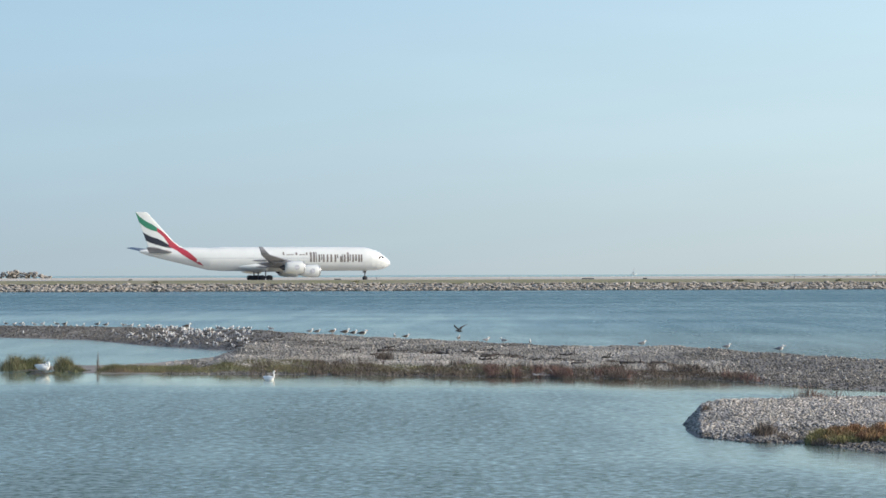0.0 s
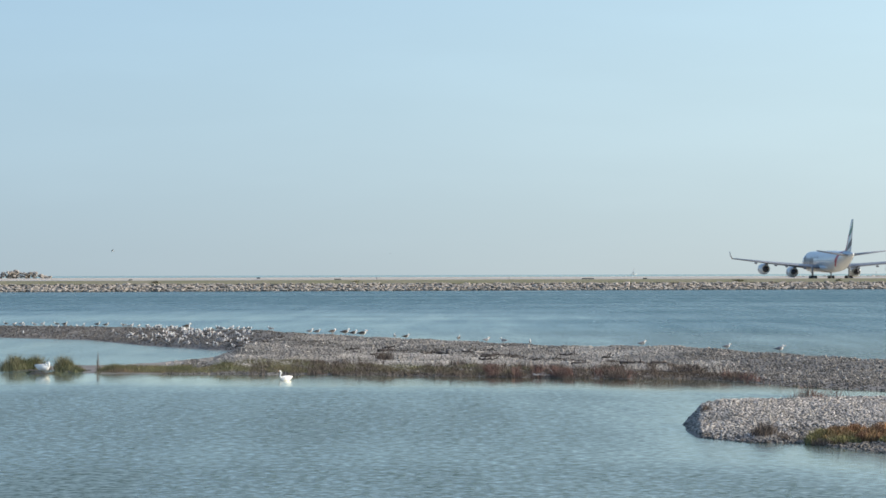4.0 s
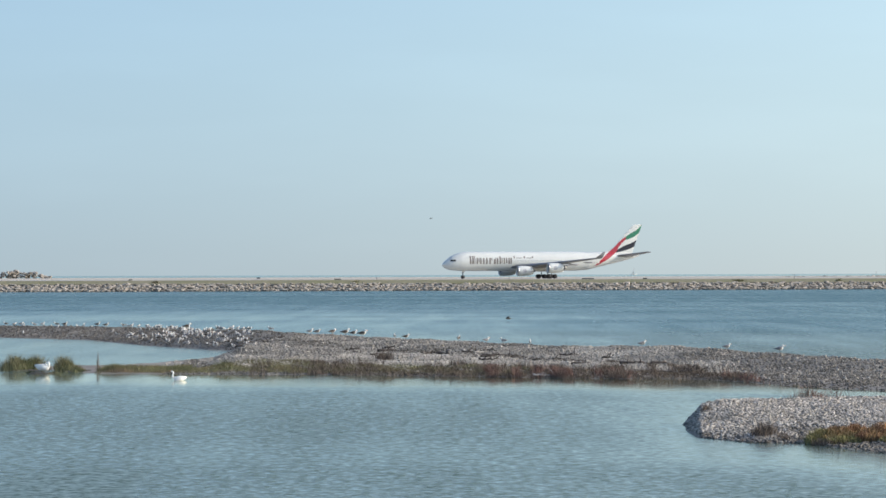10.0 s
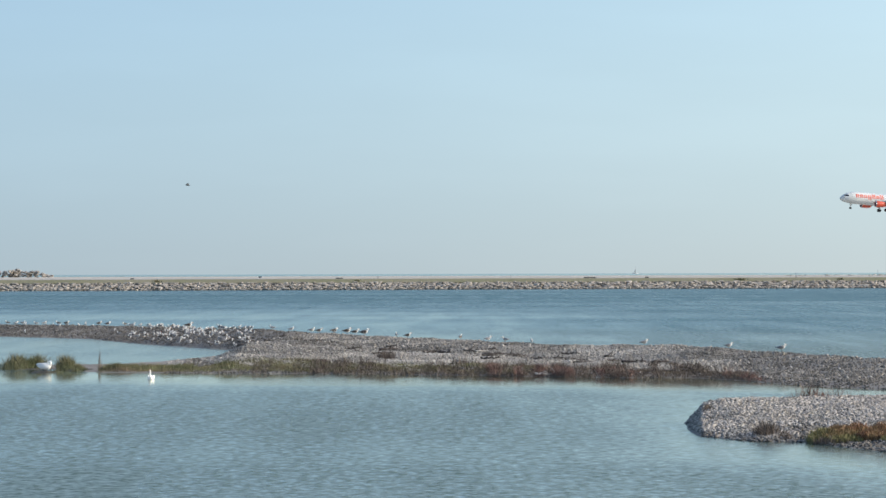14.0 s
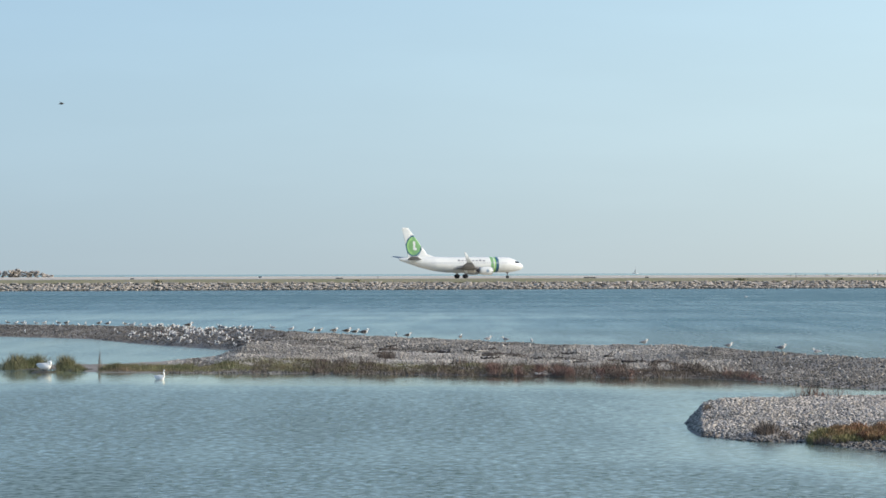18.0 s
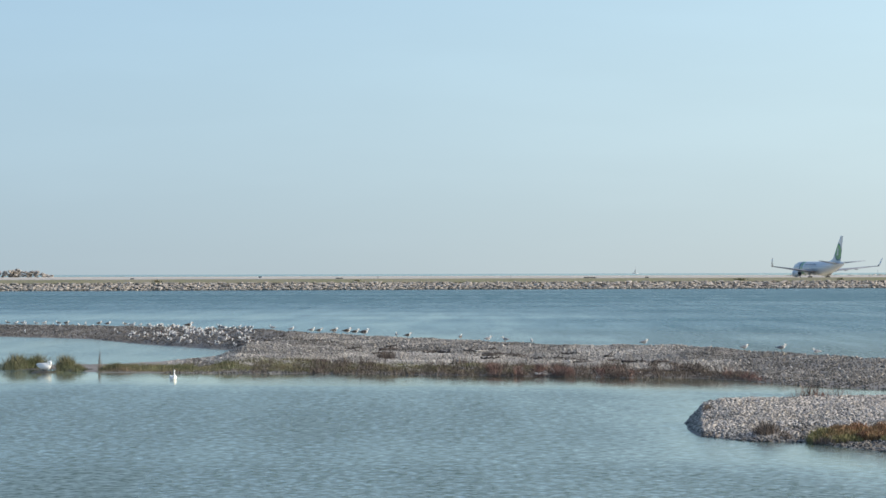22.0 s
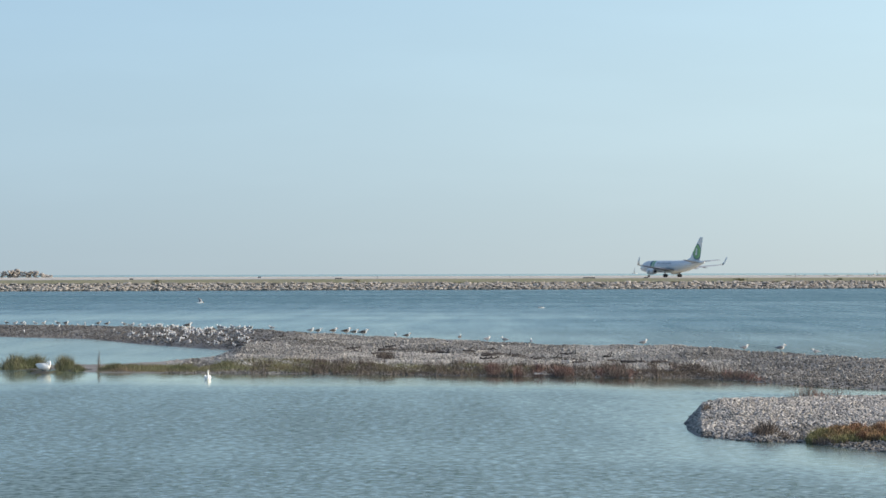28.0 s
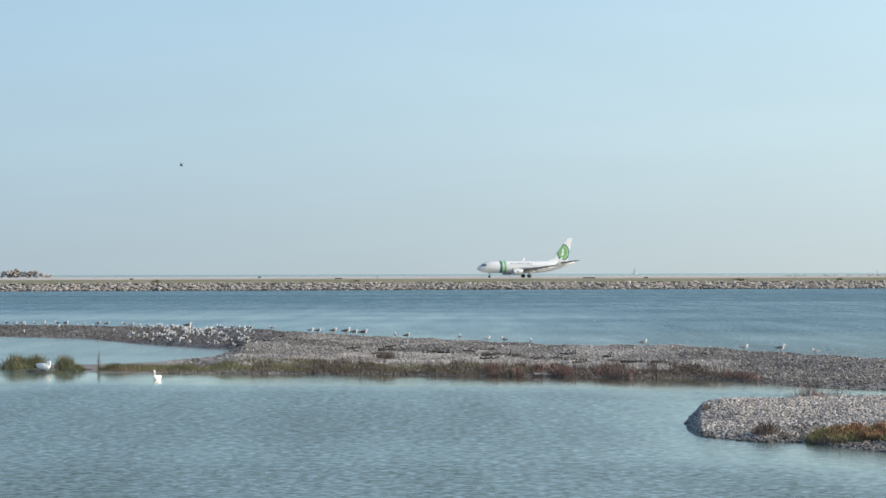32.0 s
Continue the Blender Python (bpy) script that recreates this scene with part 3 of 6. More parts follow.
def window_row(stations, xm, s0, s1, z, pitch, size, side):
    vs, fs = [], []
    for s in np.arange(s0, s1, pitch):
        v, f = side_patch(stations, xm, s, s + size * 0.7, z - size / 2, z + size / 2, side, 0.012, 2)
        k = len(vs)
        vs += v
        fs += [tuple(i + k for i in q) for q in f]
    return vs, fs


def lettering(root, stations, xm, marks, s0, s1, z0, z1, material):
    """Plain bars in place of a name, read forwards on the right side and backwards on the left: (start, width, lower, upper)."""
    for side in (-1, 1):
        for a, w, low, top in marks:
            s = s1 - a - w if side < 0 else s0 + a
            part("lettering_bar", side_patch(stations, xm, s, s + w, z0 + (z1 - z0) * low, z0 + (z1 - z0) * top, side, 0.03), material, root)


def big_jet():
    xm = 35.0
    st = [(0, 4.45, 0.02, 0.02), (0.05, 4.45, 0.24, 0.22), (0.12, 4.46, 0.38, 0.36), (0.25, 4.47, 0.58, 0.55), (0.6, 4.51, 0.96, 0.92), (1.2, 4.6, 1.40, 1.36), (2.0, 4.75, 1.82, 1.80), (3.0, 5.0, 2.18, 2.27), (4.2, 5.2, 2.48, 2.62), (5.8, 5.42, 2.74, 2.9), (7.5, 5.55, 2.83, 3.06), (10, 5.58, 2.84, 3.1), (45, 5.58, 2.84, 3.1),
          (49, 5.62, 2.75, 2.85), (53, 6.15, 2.45, 2.45), (57, 6.55, 2.0, 1.95), (61, 6.97, 1.42, 1.42), (64.5, 7.3, 0.85, 0.88), (66.3, 7.48, 0.45, 0.48), (66.9, 7.53, 0.25, 0.28)]
    green = [(68.1, 17.7), (66.8, 16.3), (65.3, 15.2), (63.8, 14.5), (62.4, 13.6), (62.3, 12.5), (63.9, 12.9), (65.4, 13.6), (67.3, 15.1)]
    red = [(62.4, 13.6), (61.6, 13.1), (60.1, 11.9), (58.6, 10.3), (56.7, 8.8), (54.8, 7.6), (52.8, 5.8), (50.6, 3.8), (52.1, 4.3), (54.3, 5.5), (56.3, 6.7), (57.8, 7.9), (59.1, 8.7), (59.6, 9.7), (60.6, 11.1), (61.6, 12.0), (62.3, 12.5)]
    black = [(66.6, 12.8), (65.4, 12.0), (63.9, 11.3), (62.1, 10.7), (60.3, 9.8), (59.3, 9.2), (58.6, 8.3), (60.3, 8.6), (62.3, 9.1), (64.1, 9.7), (65.7, 10.5)]

    def paint(s, z):
        return 1 if in_poly(s, z, green) else 2 if in_poly(s, z, red) else 3 if in_poly(s, z, black) else 0

    root = empty("airliner")
    tagged(root, "white four-engined airliner with red, green and black tail", "airplane")
    v, f, slots = fuselage(st, xm, paint, 0.12, 96)
    body = part("fuselage", (v, f), [M_WHITE, M_GREEN, M_RED, M_BLACK], root, face_mat=slots)
    part("belly_fairing", loft([[(xm - s, w * math.sin(a), 3.6 + h * math.cos(a)) for a in [2 * math.pi * k / 20 for k in range(20)]] for s, w, h in
                                ((20, 0.6, 0.4), (23, 2.6, 1.1), (27, 3.1, 1.35), (37, 3.1, 1.35), (41, 2.4, 0.9), (44, 0.6, 0.4))]), M_WHITE, root)
    for side in (1, -1):
        w = part("wing", wing([(2.2, 22.4, 3.5, 12.2), (10.0, 27.8, 4.3, 7.6), (20.0, 34.2, 5.25, 5.0), (30.6, 41.2, 6.35, 2.5)], xm, side), M_GREY, root, "grey swept wing")
        part("winglet", loft([[(xm - le - c * u, side * (y + 0.12 * c * tv), z) for u, tv in FOIL] for y, le, z, c in ((30.6, 41.4, 6.35, 2.3), (31.2, 42.4, 7.2, 1.7), (31.7, 43.8, 8.5, 0.9))]), [M_WHITE, M_GREY], w, "winglet with a grey outer face", face_mat=[1 if k < len(FOIL) * 2 and k % len(FOIL) < 6 else 0 for k in range(len(FOIL) * 2 + 2)])
        for y, s in ((8.0, 34.5), (13.5, 35.2), (17.0, 36.8), (23.5, 39.8)):
            zz = 3.3 + (y - 2.2) * 0.1
            part("flap_fairing", revolve([(xm - s, 0.03), (xm - s - 0.8, 0.26), (xm - s - 2.6, 0.3), (xm - s - 4.2, 0.03)], "x", 10, (0, side * y, zz - 0.35)), M_GREY, w)
        engine(root, xm, 22.2, 27.9, side * 9.4, 2.45, 1.62, 4.0, M_WHITE, M_PORT)
        engine(root, xm, 29.3, 35.0, side * 19.2, 3.35, 1.62, 4.9, M_WHITE, M_PORT)
        part("tailplane", wing([(0.8, 58.2, 7.15, 6.4), (10.2, 65.4, 8.45, 2.4)], xm, side, 0.9), M_GREY, root, "grey tailplane")
        part("cockpit_window", side_patch(st, xm, 2.3, 3.9, 5.55, 6.15, side, 0.02), M_GLASS, body, "dark cockpit glass")
        row = part("window_row", window_row(st, xm, 9.5, 52, 5.75, 0.53, 0.3, side), M_PORT, body)
        tagged(row, kind="stuff")
        for s in (7.6, 19.6, 39.5, 51.5):
            part("cabin_door", side_patch(st, xm, s, s + 1.0, 4.85, 6.7, side, 0.012), M_WHITE, body)
        gear("main_gear", root, xm - 35.2, side * 5.35, 4.2, 0.7, 0.5, (-1.0, 1.0), 0.7)
    gear("centre_gear", root, xm - 35.6, 0, 3.2, 0.7, 0.5, (-1.0, 1.0), 0.5)
    gear("nose_gear", root, xm - 6.9, 0, 3.2, 0.55, 0.38, (0,), 0.4)
    fv, ff = blade_fin([(6.9, 51.6, 12.8), (8.2, 54.4, 10.1), (9.0, 56.6, 8.2), (10.4, 58.4, 6.9), (13.1, 60.9, 5.4), (15.7, 63.3, 4.0), (17.2, 64.7, 3.15), (17.5, 65.3, 2.6)], xm, steps=110, chords=70)
    slots = [paint(xm - sum(fv[i][0] for i in q) / len(q), sum(fv[i][2] for i in q) / len(q)) for q in ff]
    part("tail_fin", (fv, ff), [M_WHITE, M_GREEN, M_RED, M_BLACK], root, "white tail fin with green, red and black sweeps", face_mat=slots)
    # name in plain bars, a smaller script behind it
    word = [(0, 0.55, 0, 1), (0.85, 0.55, 0, 1), (1.6, 0.25, 0, 1), (2.3, 0.45, 0, 0.76), (3.0, 0.3, 0.2, 0.76), (3.5, 0.45, 0, 0.76), (4.5, 0.45, 0, 0.76), (5.5, 0.5, 0, 0.76), (6.6, 0.5, 0, 0.76),
            (7.3, 0.3, 0.4, 0.76), (8.1, 0.45, 0, 0.6), (8.6, 0.25, 0, 0.76), (9.1, 0.5, 0, 0.76), (10.0, 0.5, 0, 0.96), (10.7, 0.3, 0.1, 0.76), (11.4, 0.45, 0, 0.76), (12.2, 0.45, 0.1, 0.76), (13.0, 0.5, 0, 0.76), (13.7, 0.45, 0, 0.76)]
    lettering(root, st, xm, word, 8.4, 22.6, 4.75, 7.3, M_LETTER)
    lettering(root, st, xm, [(0.0, 0.4, 0.1, 1.0), (0.9, 2.0, 0.1, 0.32), (3.4, 0.5, 0.1, 0.9), (4.4, 1.6, 0.1, 0.32), (6.2, 0.4, 0.1, 0.9)], 23.2, 29.8, 6.45, 7.3, M_LETTER)
    return root


def twin_jet(name, label, xm, st, livery, paint, fin, wing_s, engine_s, cowl, winglet_m, tail_m, slots_m, marks=None, band=None):
    root = empty(name)
    tagged(root, label, "airplane")
    v, f, slots = fuselage(st, xm, paint, 0.2, 40)
    body = part("fuselage", (v, f), livery, root, face_mat=slots)
    zc = st[8][1]
    ws, wspan, wz, chord, tip_s, tip_z = wing_s
    part("belly_fairing", loft([[(xm - s, w * math.sin(a), zc - 1.25 + h * math.cos(a)) for a in [2 * math.pi * k / 20 for k in range(20)]] for s, w, h in
                                ((ws - 1, 0.5, 0.3), (ws + 1, 1.7, 0.75), (ws + 6, 1.9, 0.85), (ws + 8, 0.6, 0.3))]), livery[0], root)
    for side in (1, -1):
        w = part("wing", wing([(1.5, ws, wz, chord), (5.6, ws + (tip_s - ws) * 0.32, wz + (tip_z - wz) * 0.27, chord * 0.58), (wspan, tip_s, tip_z, 1.45)], xm, side, 1.15), M_GREY, root, "grey swept wing")
        if winglet_m:
            part("winglet", loft([[(xm - le - c * u, side * (y + 0.1 * c * tv), z) for u, tv in FOIL] for y, le, z, c in
                                  ((wspan, tip_s + 0.05, tip_z, 1.4), (wspan + 0.45, tip_s + 0.9, tip_z + 0.9, 1.0), (wspan + 0.75, tip_s + 2.0, tip_z + 2.5, 0.5))]), winglet_m, w)
        for y in (4.0, 7.2, 10.2):
            part("flap_fairing", revolve([(xm - ws - chord * 0.62 - y * 0.25, 0.03), (xm - ws - chord * 0.62 - y * 0.25 - 0.8, 0.17), (xm - ws - chord * 0.62 - y * 0.25 - 2.6, 0.03)], "x", 10, (0, side * y, wz + (tip_z - wz) * y / wspan - 0.25)), M_GREY, w)
        engine(root, xm, engine_s[0], engine_s[1], side * engine_s[2], engine_s[3], engine_s[4], wz + (tip_z - wz) * 0.3, cowl, band)
        ts, tz, tspan, tchord = tail_m
        part("tailplane", wing([(0.4, ts, tz, tchord), (tspan, ts + 3.9, tz + 0.75, tchord * 0.42)], xm, side, 0.9), M_GREY, root, "grey tailplane")
        part("cockpit_window", side_patch(st, xm, 1.35, 2.7, zc + 0.35, zc + 0.85, side, 0.02), M_GLASS, body, "dark cockpit glass")
        row = part("window_row", window_row(st, xm, 5.2, 26, zc + 0.45, 0.5, 0.28, side), M_PORT, body)
        tagged(row, kind="stuff")
        for s in (4.0, 26.4):
            part("cabin_door", side_patch(st, xm, s, s + 0.85, zc - 0.3, zc + 1.4, side, 0.012), livery[0], body)
        gear("main_gear", root, 0.0, side * 2.9, 2.3, 0.56, 0.4, (0,), 0.43)
    gear("nose_gear", root, xm - 4.2, 0, 2.0, 0.36, 0.22, (0,), 0.2)
    fv, ff = blade_fin(fin, xm, steps=44, chords=36)
    fs = [paint(xm - sum(fv[i][0] for i in q) / len(q), sum(fv[i][2] for i in q) / len(q)) for q in ff]
    part("tail_fin", (fv, ff), livery, root, slots_m, face_mat=fs)
    if marks:
        lettering(root, st, xm, *marks)
    return root


def body_stations(L, zc, w, h, lift):
    return [(0, zc - 0.55, 0.02, 0.02), (0.05, zc - 0.55, 0.2 * w / 1.9, 0.2 * h / 1.9), (0.2, zc - 0.54, 0.41 * w / 1.9, 0.41 * h / 1.9), (0.5, zc - 0.5, 0.62 * w / 1.9, 0.62 * h / 1.9), (1.3, zc - 0.38, 1.08 * w / 1.9, 1.08 * h / 1.9), (2.6, zc - 0.16, 1.5 * w / 1.9, 1.55 * h / 1.9), (4.0, zc - 0.03, 0.93 * w, 0.95 * h),
            (5.5, zc, w, h), (8, zc, w, h), (L * 0.62, zc, w, h), (L * 0.72, zc + lift * 0.18, w * 0.94, h * 0.93), (L * 0.83, zc + lift * 0.5, w * 0.68, h * 0.69), (L * 0.92, zc + lift * 0.8, w * 0.4, h * 0.42), (L * 0.985, zc + lift, w * 0.16, h * 0.17), (L * 0.995, zc + lift, w * 0.08, h * 0.09)]


def green_tail_jet():
    def paint(s, z):
        if z > 5.35 or s > 27:
            u, v = (s - 29.35) / 2.15, (z - 8.15) / 2.7
            r = math.hypot(u, v)
            if r < 1.0 and z > 5.6:
                if r > 0.84:
                    return 2
                return 0 if (abs(u + 0.05) < 0.14 and -0.35 < v < 0.4) or (v < -0.2 and -0.35 < u < 0.05 and v > -0.36) else 1 if r < 0.62 or u < 0.2 else 3
            return 0
        return 2 if 7.3 < s < 8.05 else 3 if 8.05 < s < 8.5 else 1 if 8.5 < s < 9.5 else 0
    lime2 = mat("pale_green_livery", (0.27, 0.5, 0.16), 0.35, vary=0.05, scale=1, second=(0.25, 0.48, 0.15))
    return twin_jet("airliner", "white twin-engined airliner with green and blue tail disc", 16.7, body_stations(33.4, 3.45, 1.9, 1.95, 1.35), [M_WHITE, M_LIME, M_NAVY, lime2], paint,
                    [(4.9, 21.6, 9.3), (5.5, 23.9, 7.0), (6.1, 25.8, 5.2), (12.55, 30.7, 1.75), (12.75, 31.1, 1.3)], (12.4, 17.0, 2.35, 7.0, 20.2, 3.95), (10.4, 14.2, 4.85, 1.9, 1.02), M_WHITE, M_WHITE, (27.2, 4.75, 7.1, 3.9), "white tail fin with green disc in a blue ring", band=M_NAVY_PALE,
                    marks=([(i * 0.95, 0.62, 0.0, 0.7 + 0.3 * (i % 3 == 0)) for i in range(8)], 10.8, 18.2, 4.3, 4.75, M_GREY))


def orange_tail_jet():
    def paint(s, z):
        edge = s - np.interp(z, (5.4, 6.2, 11.76), (25.8, 27.8, 31.4))
        return 1 if z > 5.75 + max(0, (28.2 - s)) * 0.4 and s > 25.8 and not 0.3 < edge < 0.75 else 0
    marks = [(i * 1.5 + k * 0.72, 0.42, 0.0 if i not in (3,) else -0.3, 0.78 if i not in (4, 6) else 1.0) for i in range(7) for k in (0, 1)] + [(i * 1.5 + 0.42, 0.3, 0.62, 0.78) for i in (0, 1, 4, 5)]
    return twin_jet("airliner", "white twin-engined airliner with orange tail and engines, wheels down", 16.2, body_stations(33.8, 3.9, 1.97, 2.05, 1.25), [M_WHITE, M_ORANGE], paint,
                    [(5.4, 25.8, 6.6), (6.2, 27.8, 4.9), (11.76, 31.4, 1.9)], (11.8, 17.0, 2.75, 6.6, 19.2, 4.3), (10.6, 14.6, 5.75, 2.2, 1.08), M_ORANGE, None, (28.6, 5.0, 6.2, 3.9), "orange tail fin", marks=(marks, 5.2, 15.6, 4.05, 5.5, M_ORANGE))


def turboprop():
    xm, props = 11.6, []
    st = [(0, 2.15, 0.02, 0.02), (0.05, 2.15, 0.18, 0.17), (0.2, 2.16, 0.36, 0.33), (0.5, 2.2, 0.55, 0.5), (1.5, 2.4, 0.95, 0.95), (3.0, 2.6, 1.32, 1.28), (4.5, 2.65, 1.42, 1.38), (18, 2.65, 1.42, 1.38), (21, 2.9, 1.15, 1.12), (24, 3.25, 0.7, 0.75), (26.6, 3.55, 0.22, 0.28), (27.0, 3.6, 0.1, 0.12)]
    root = empty("turboprop_airliner")
    tagged(root, "white high-winged twin turboprop with wheels down", "airplane")
    v, f, _ = fuselage(st, xm, lambda s, z: 0, 0.3, 32)
    body = part("fuselage", (v, f), M_WHITE, root)
    for side in (1, -1):
        w = part("wing", wing([(0.0, 10.4, 4.05, 2.6), (4.8, 10.4, 4.1, 2.6), (13.5, 10.9, 4.35, 1.6)], xm, side, 1.2), M_GREY, root, "grey straight wing")
        n = part("engine", loft([[(xm - s, side * 4.05 + hw * math.sin(a), z + hh * math.cos(a)) for a in [2 * math.pi * k / 16 for k in range(16)]] for s, hw, hh, z in
                                 ((7.9, 0.25, 0.25, 3.8), (8.3, 0.45, 0.5, 3.75), (9.5, 0.5, 0.62, 3.75), (12, 0.45, 0.5, 3.85), (14.2, 0.15, 0.2, 4.0))]), M_WHITE, root)
        prop = part("propeller", revolve([(-0.2, 0.26), (0.1, 0.2), (0.35, 0.03)], "x", 14), M_METAL, root, "bare metal spinner with six dark blades")
        prop.matrix_local = pose(xm - 7.7, side * 4.05, 3.8)
        props.append(prop)
        for k in range(6):
            a = math.pi * k / 3 + 0.3
            b = [(0.25, 0.12), (0.9, 0.17), (1.6, 0.15), (1.95, 0.07)]
            part("propeller_blade", loft([[(dx * c * 0.3, r * math.cos(a) - dx * c * math.sin(a), r * math.sin(a) + dx * c * math.cos(a)) if e == 0 else
                                           (dx * c * 0.3 - 0.04, r * math.cos(a) - dx * c * math.sin(a), r * math.sin(a) + dx * c * math.cos(a)) for dx, e in ((-1, 0), (1, 0), (1, 1), (-1, 1))] for r, c in b]), M_DARK, prop)
        part("tailplane", wing([(0.0, 24.9, 7.3, 1.9), (3.65, 25.5, 7.35, 1.15)], xm, side), M_WHITE, root)
        part("cockpit_window", side_patch(st, xm, 1.1, 2.2, 2.85, 3.25, side, 0.02), M_GLASS, body, "dark cockpit glass")
        row = part("window_row", window_row(st, xm, 5, 20, 2.95, 0.76, 0.3, side), M_PORT, body)
        tagged(row, kind="stuff")
        part("gear_sponson", revolve([(xm - 9.6, 0.05), (xm - 10.6, 0.55), (xm - 13, 0.55), (xm - 14.2, 0.05)], "x", 14, (0, side * 1.3, 1.5)), M_WHITE, root)
        gear("main_gear", root, 0.0, side * 2.05, 1.6, 0.43, 0.3, (0,), 0.25)
    gear("nose_gear", root, xm - 1.6, 0, 1.7, 0.3, 0.2, (0,), 0.18)
    part("tail_fin", blade_fin([(3.6, 19.6, 6.4), (4.2, 22.2, 4.0), (5.0, 23.2, 3.05), (7.3, 25.0, 1.75), (7.65, 25.3, 1.5)], xm, 1.1), M_WHITE, root)
    return root, props


big = big_jet()
green_jet = green_tail_jet()
orange_jet = orange_tail_jet()
prop_plane, propellers = turboprop()


# ---- rock wall, stone by stone ----
def stone_mesh(name, rs, material, flat=0.75, n=22):
    bm = bmesh.new()
    for _ in range(n):
        d = Vector(rs.normal(size=3)).normalized() * rs.uniform(0.42, 0.56)
        bm.verts.new((d.x * 1.15, d.y * 0.95, d.z * flat))
    hull = bmesh.ops.convex_hull(bm, input=bm.verts)
    bmesh.ops.delete(bm, geom=[g for g in hull["geom_interior"] if isinstance(g, bmesh.types.BMVert)], context="VERTS")
    bmesh.ops.recalc_face_normals(bm, faces=bm.faces)
    me = bpy.data.meshes.new(name)
    bm.to_mesh(me)
    bm.free()
    me.materials.append(material)
    return me


def scatter(name, meshes, poses, material):
    """Many small pieces joined into one mesh."""
    vs, fs, base = [], [], 0
    data = []
    for me in meshes:
        co = np.empty(len(me.vertices) * 3)
        me.vertices.foreach_get("co", co)
        data.append((co.reshape(-1, 3), [tuple(p.vertices) for p in me.polygons]))
    for k, m in poses:
        co, polys = data[k]
        mm = np.array(m)
        vs.append(co @ mm[:3, :3].T + mm[:3, 3])
        fs += [tuple(i + base for i in q) for q in polys]
        base += len(co)
    return new(name, mesh_of(name, np.concatenate(vs).tolist(), fs, [material], smooth=False, fix=False))


RS = np.random.RandomState(11)
STONES = [stone_mesh("stone", RS, M_ROCK) for _ in range(9)]
STONES_JOINED = [stone_mesh("stone", RS, M_ROCK_STUFF) for _ in range(6)]
sea_wall = empty("rock_wall", pose(0, SHORE_Y, 0))
tagged(sea_wall, "sea wall of pale beige armour stones at the water", "sea wall", kind="structure")
rest, wet = [], []
for row, (back, z) in enumerate(((-0.25, -0.02), (0.2, 0.22), (0.7, 0.46), (1.2, 0.7), (1.7, 0.94), (2.3, 1.18), (2.9, 1.4), (3.4, 1.58))):
    x = -300.0 + RS.uniform(0, 1)
    while x < 330:
        w = 0.7 + 1.6 * RS.uniform(0, 1) ** 1.6
        x += w * 0.42
        s = Matrix.Diagonal((w, RS.uniform(1.0, 1.5), RS.uniform(0.6, 1.0), 1))
        turn = Euler((RS.uniform(-0.35, 0.35), RS.uniform(-0.3, 0.3), RS.uniform(-0.5, 0.5))).to_matrix().to_4x4()
        m = Matrix.Translation((x, shore(x, back + RS.uniform(-0.3, 0.3)), z + RS.uniform(-0.16, 0.16))) @ turn @ s
        if row == 0:
            wet.append((RS.randint(6), m))
        elif row in (2, 3, 4, 5) and -35 < x < 35:
            ob = part("stone", STONES[RS.randint(9)], M_ROCK, sea_wall)
            ob.matrix_local = Matrix.Translation((0, -SHORE_Y, 0)) @ m
        else:
            rest.append((RS.randint(6), m))
        x += w * 0.42
tagged(scatter("wall_stones", STONES_JOINED, rest, M_ROCK_STUFF), "pale armour stones of the sea wall", "stones", kind="stuff")
tagged(scatter("wet_stones", STONES_JOINED, wet, M_ROCK_WET), "dark wet stones at the sea wall's foot", "stones", kind="stuff")

# heap of rocks at the far end of the airfield, and a low far bank
heap = empty("rock_heap", pose(-181, 1600, ground_z(1600)) @ Matrix.Scale(1.12, 4))
tagged(heap, "heap of pale breakwater rocks beyond the airfield", "rocks")
for _ in range(290):
    x = RS.uniform(-42, 15.5)
    top = 2.8 * min(1, (16 - x) / 6) * (0.85 + 0.15 * math.sin(x * 0.7))
    w = RS.uniform(1.0, 2.0)
    ob = part("rock", STONES[RS.randint(9)], M_ROCK, heap)
    ob.matrix_local = Matrix.Translation((x, RS.uniform(-2, 2), RS.uniform(0.2, max(top, 0.3)))) @ Euler(RS.uniform(-0.6, 0.6, 3)).to_matrix().to_4x4() @ Matrix.Diagonal((w, w, w * 0.8, 1))
far_bank = []
for _ in range(260):
    x = RS.uniform(118, 330)
    w = RS.uniform(0.9, 1.8)
    far_bank.append((RS.randint(6), Matrix.Translation((x, 1470 + RS.uniform(-3, 3), ground_z(1470) - 0.6 + RS.uniform(0.1, 0.6) * min(1, (x - 112) / 30))) @ Euler(RS.uniform(-0.5, 0.5, 3)).to_matrix().to_4x4() @ Matrix.Diagonal((w * 1.5, w, w * 0.7, 1))))
tagged(scatter("far_bank_stones", STONES_JOINED, far_bank, M_ROCK_STUFF), "low far bank of stones behind the runway", "stones", kind="stuff")


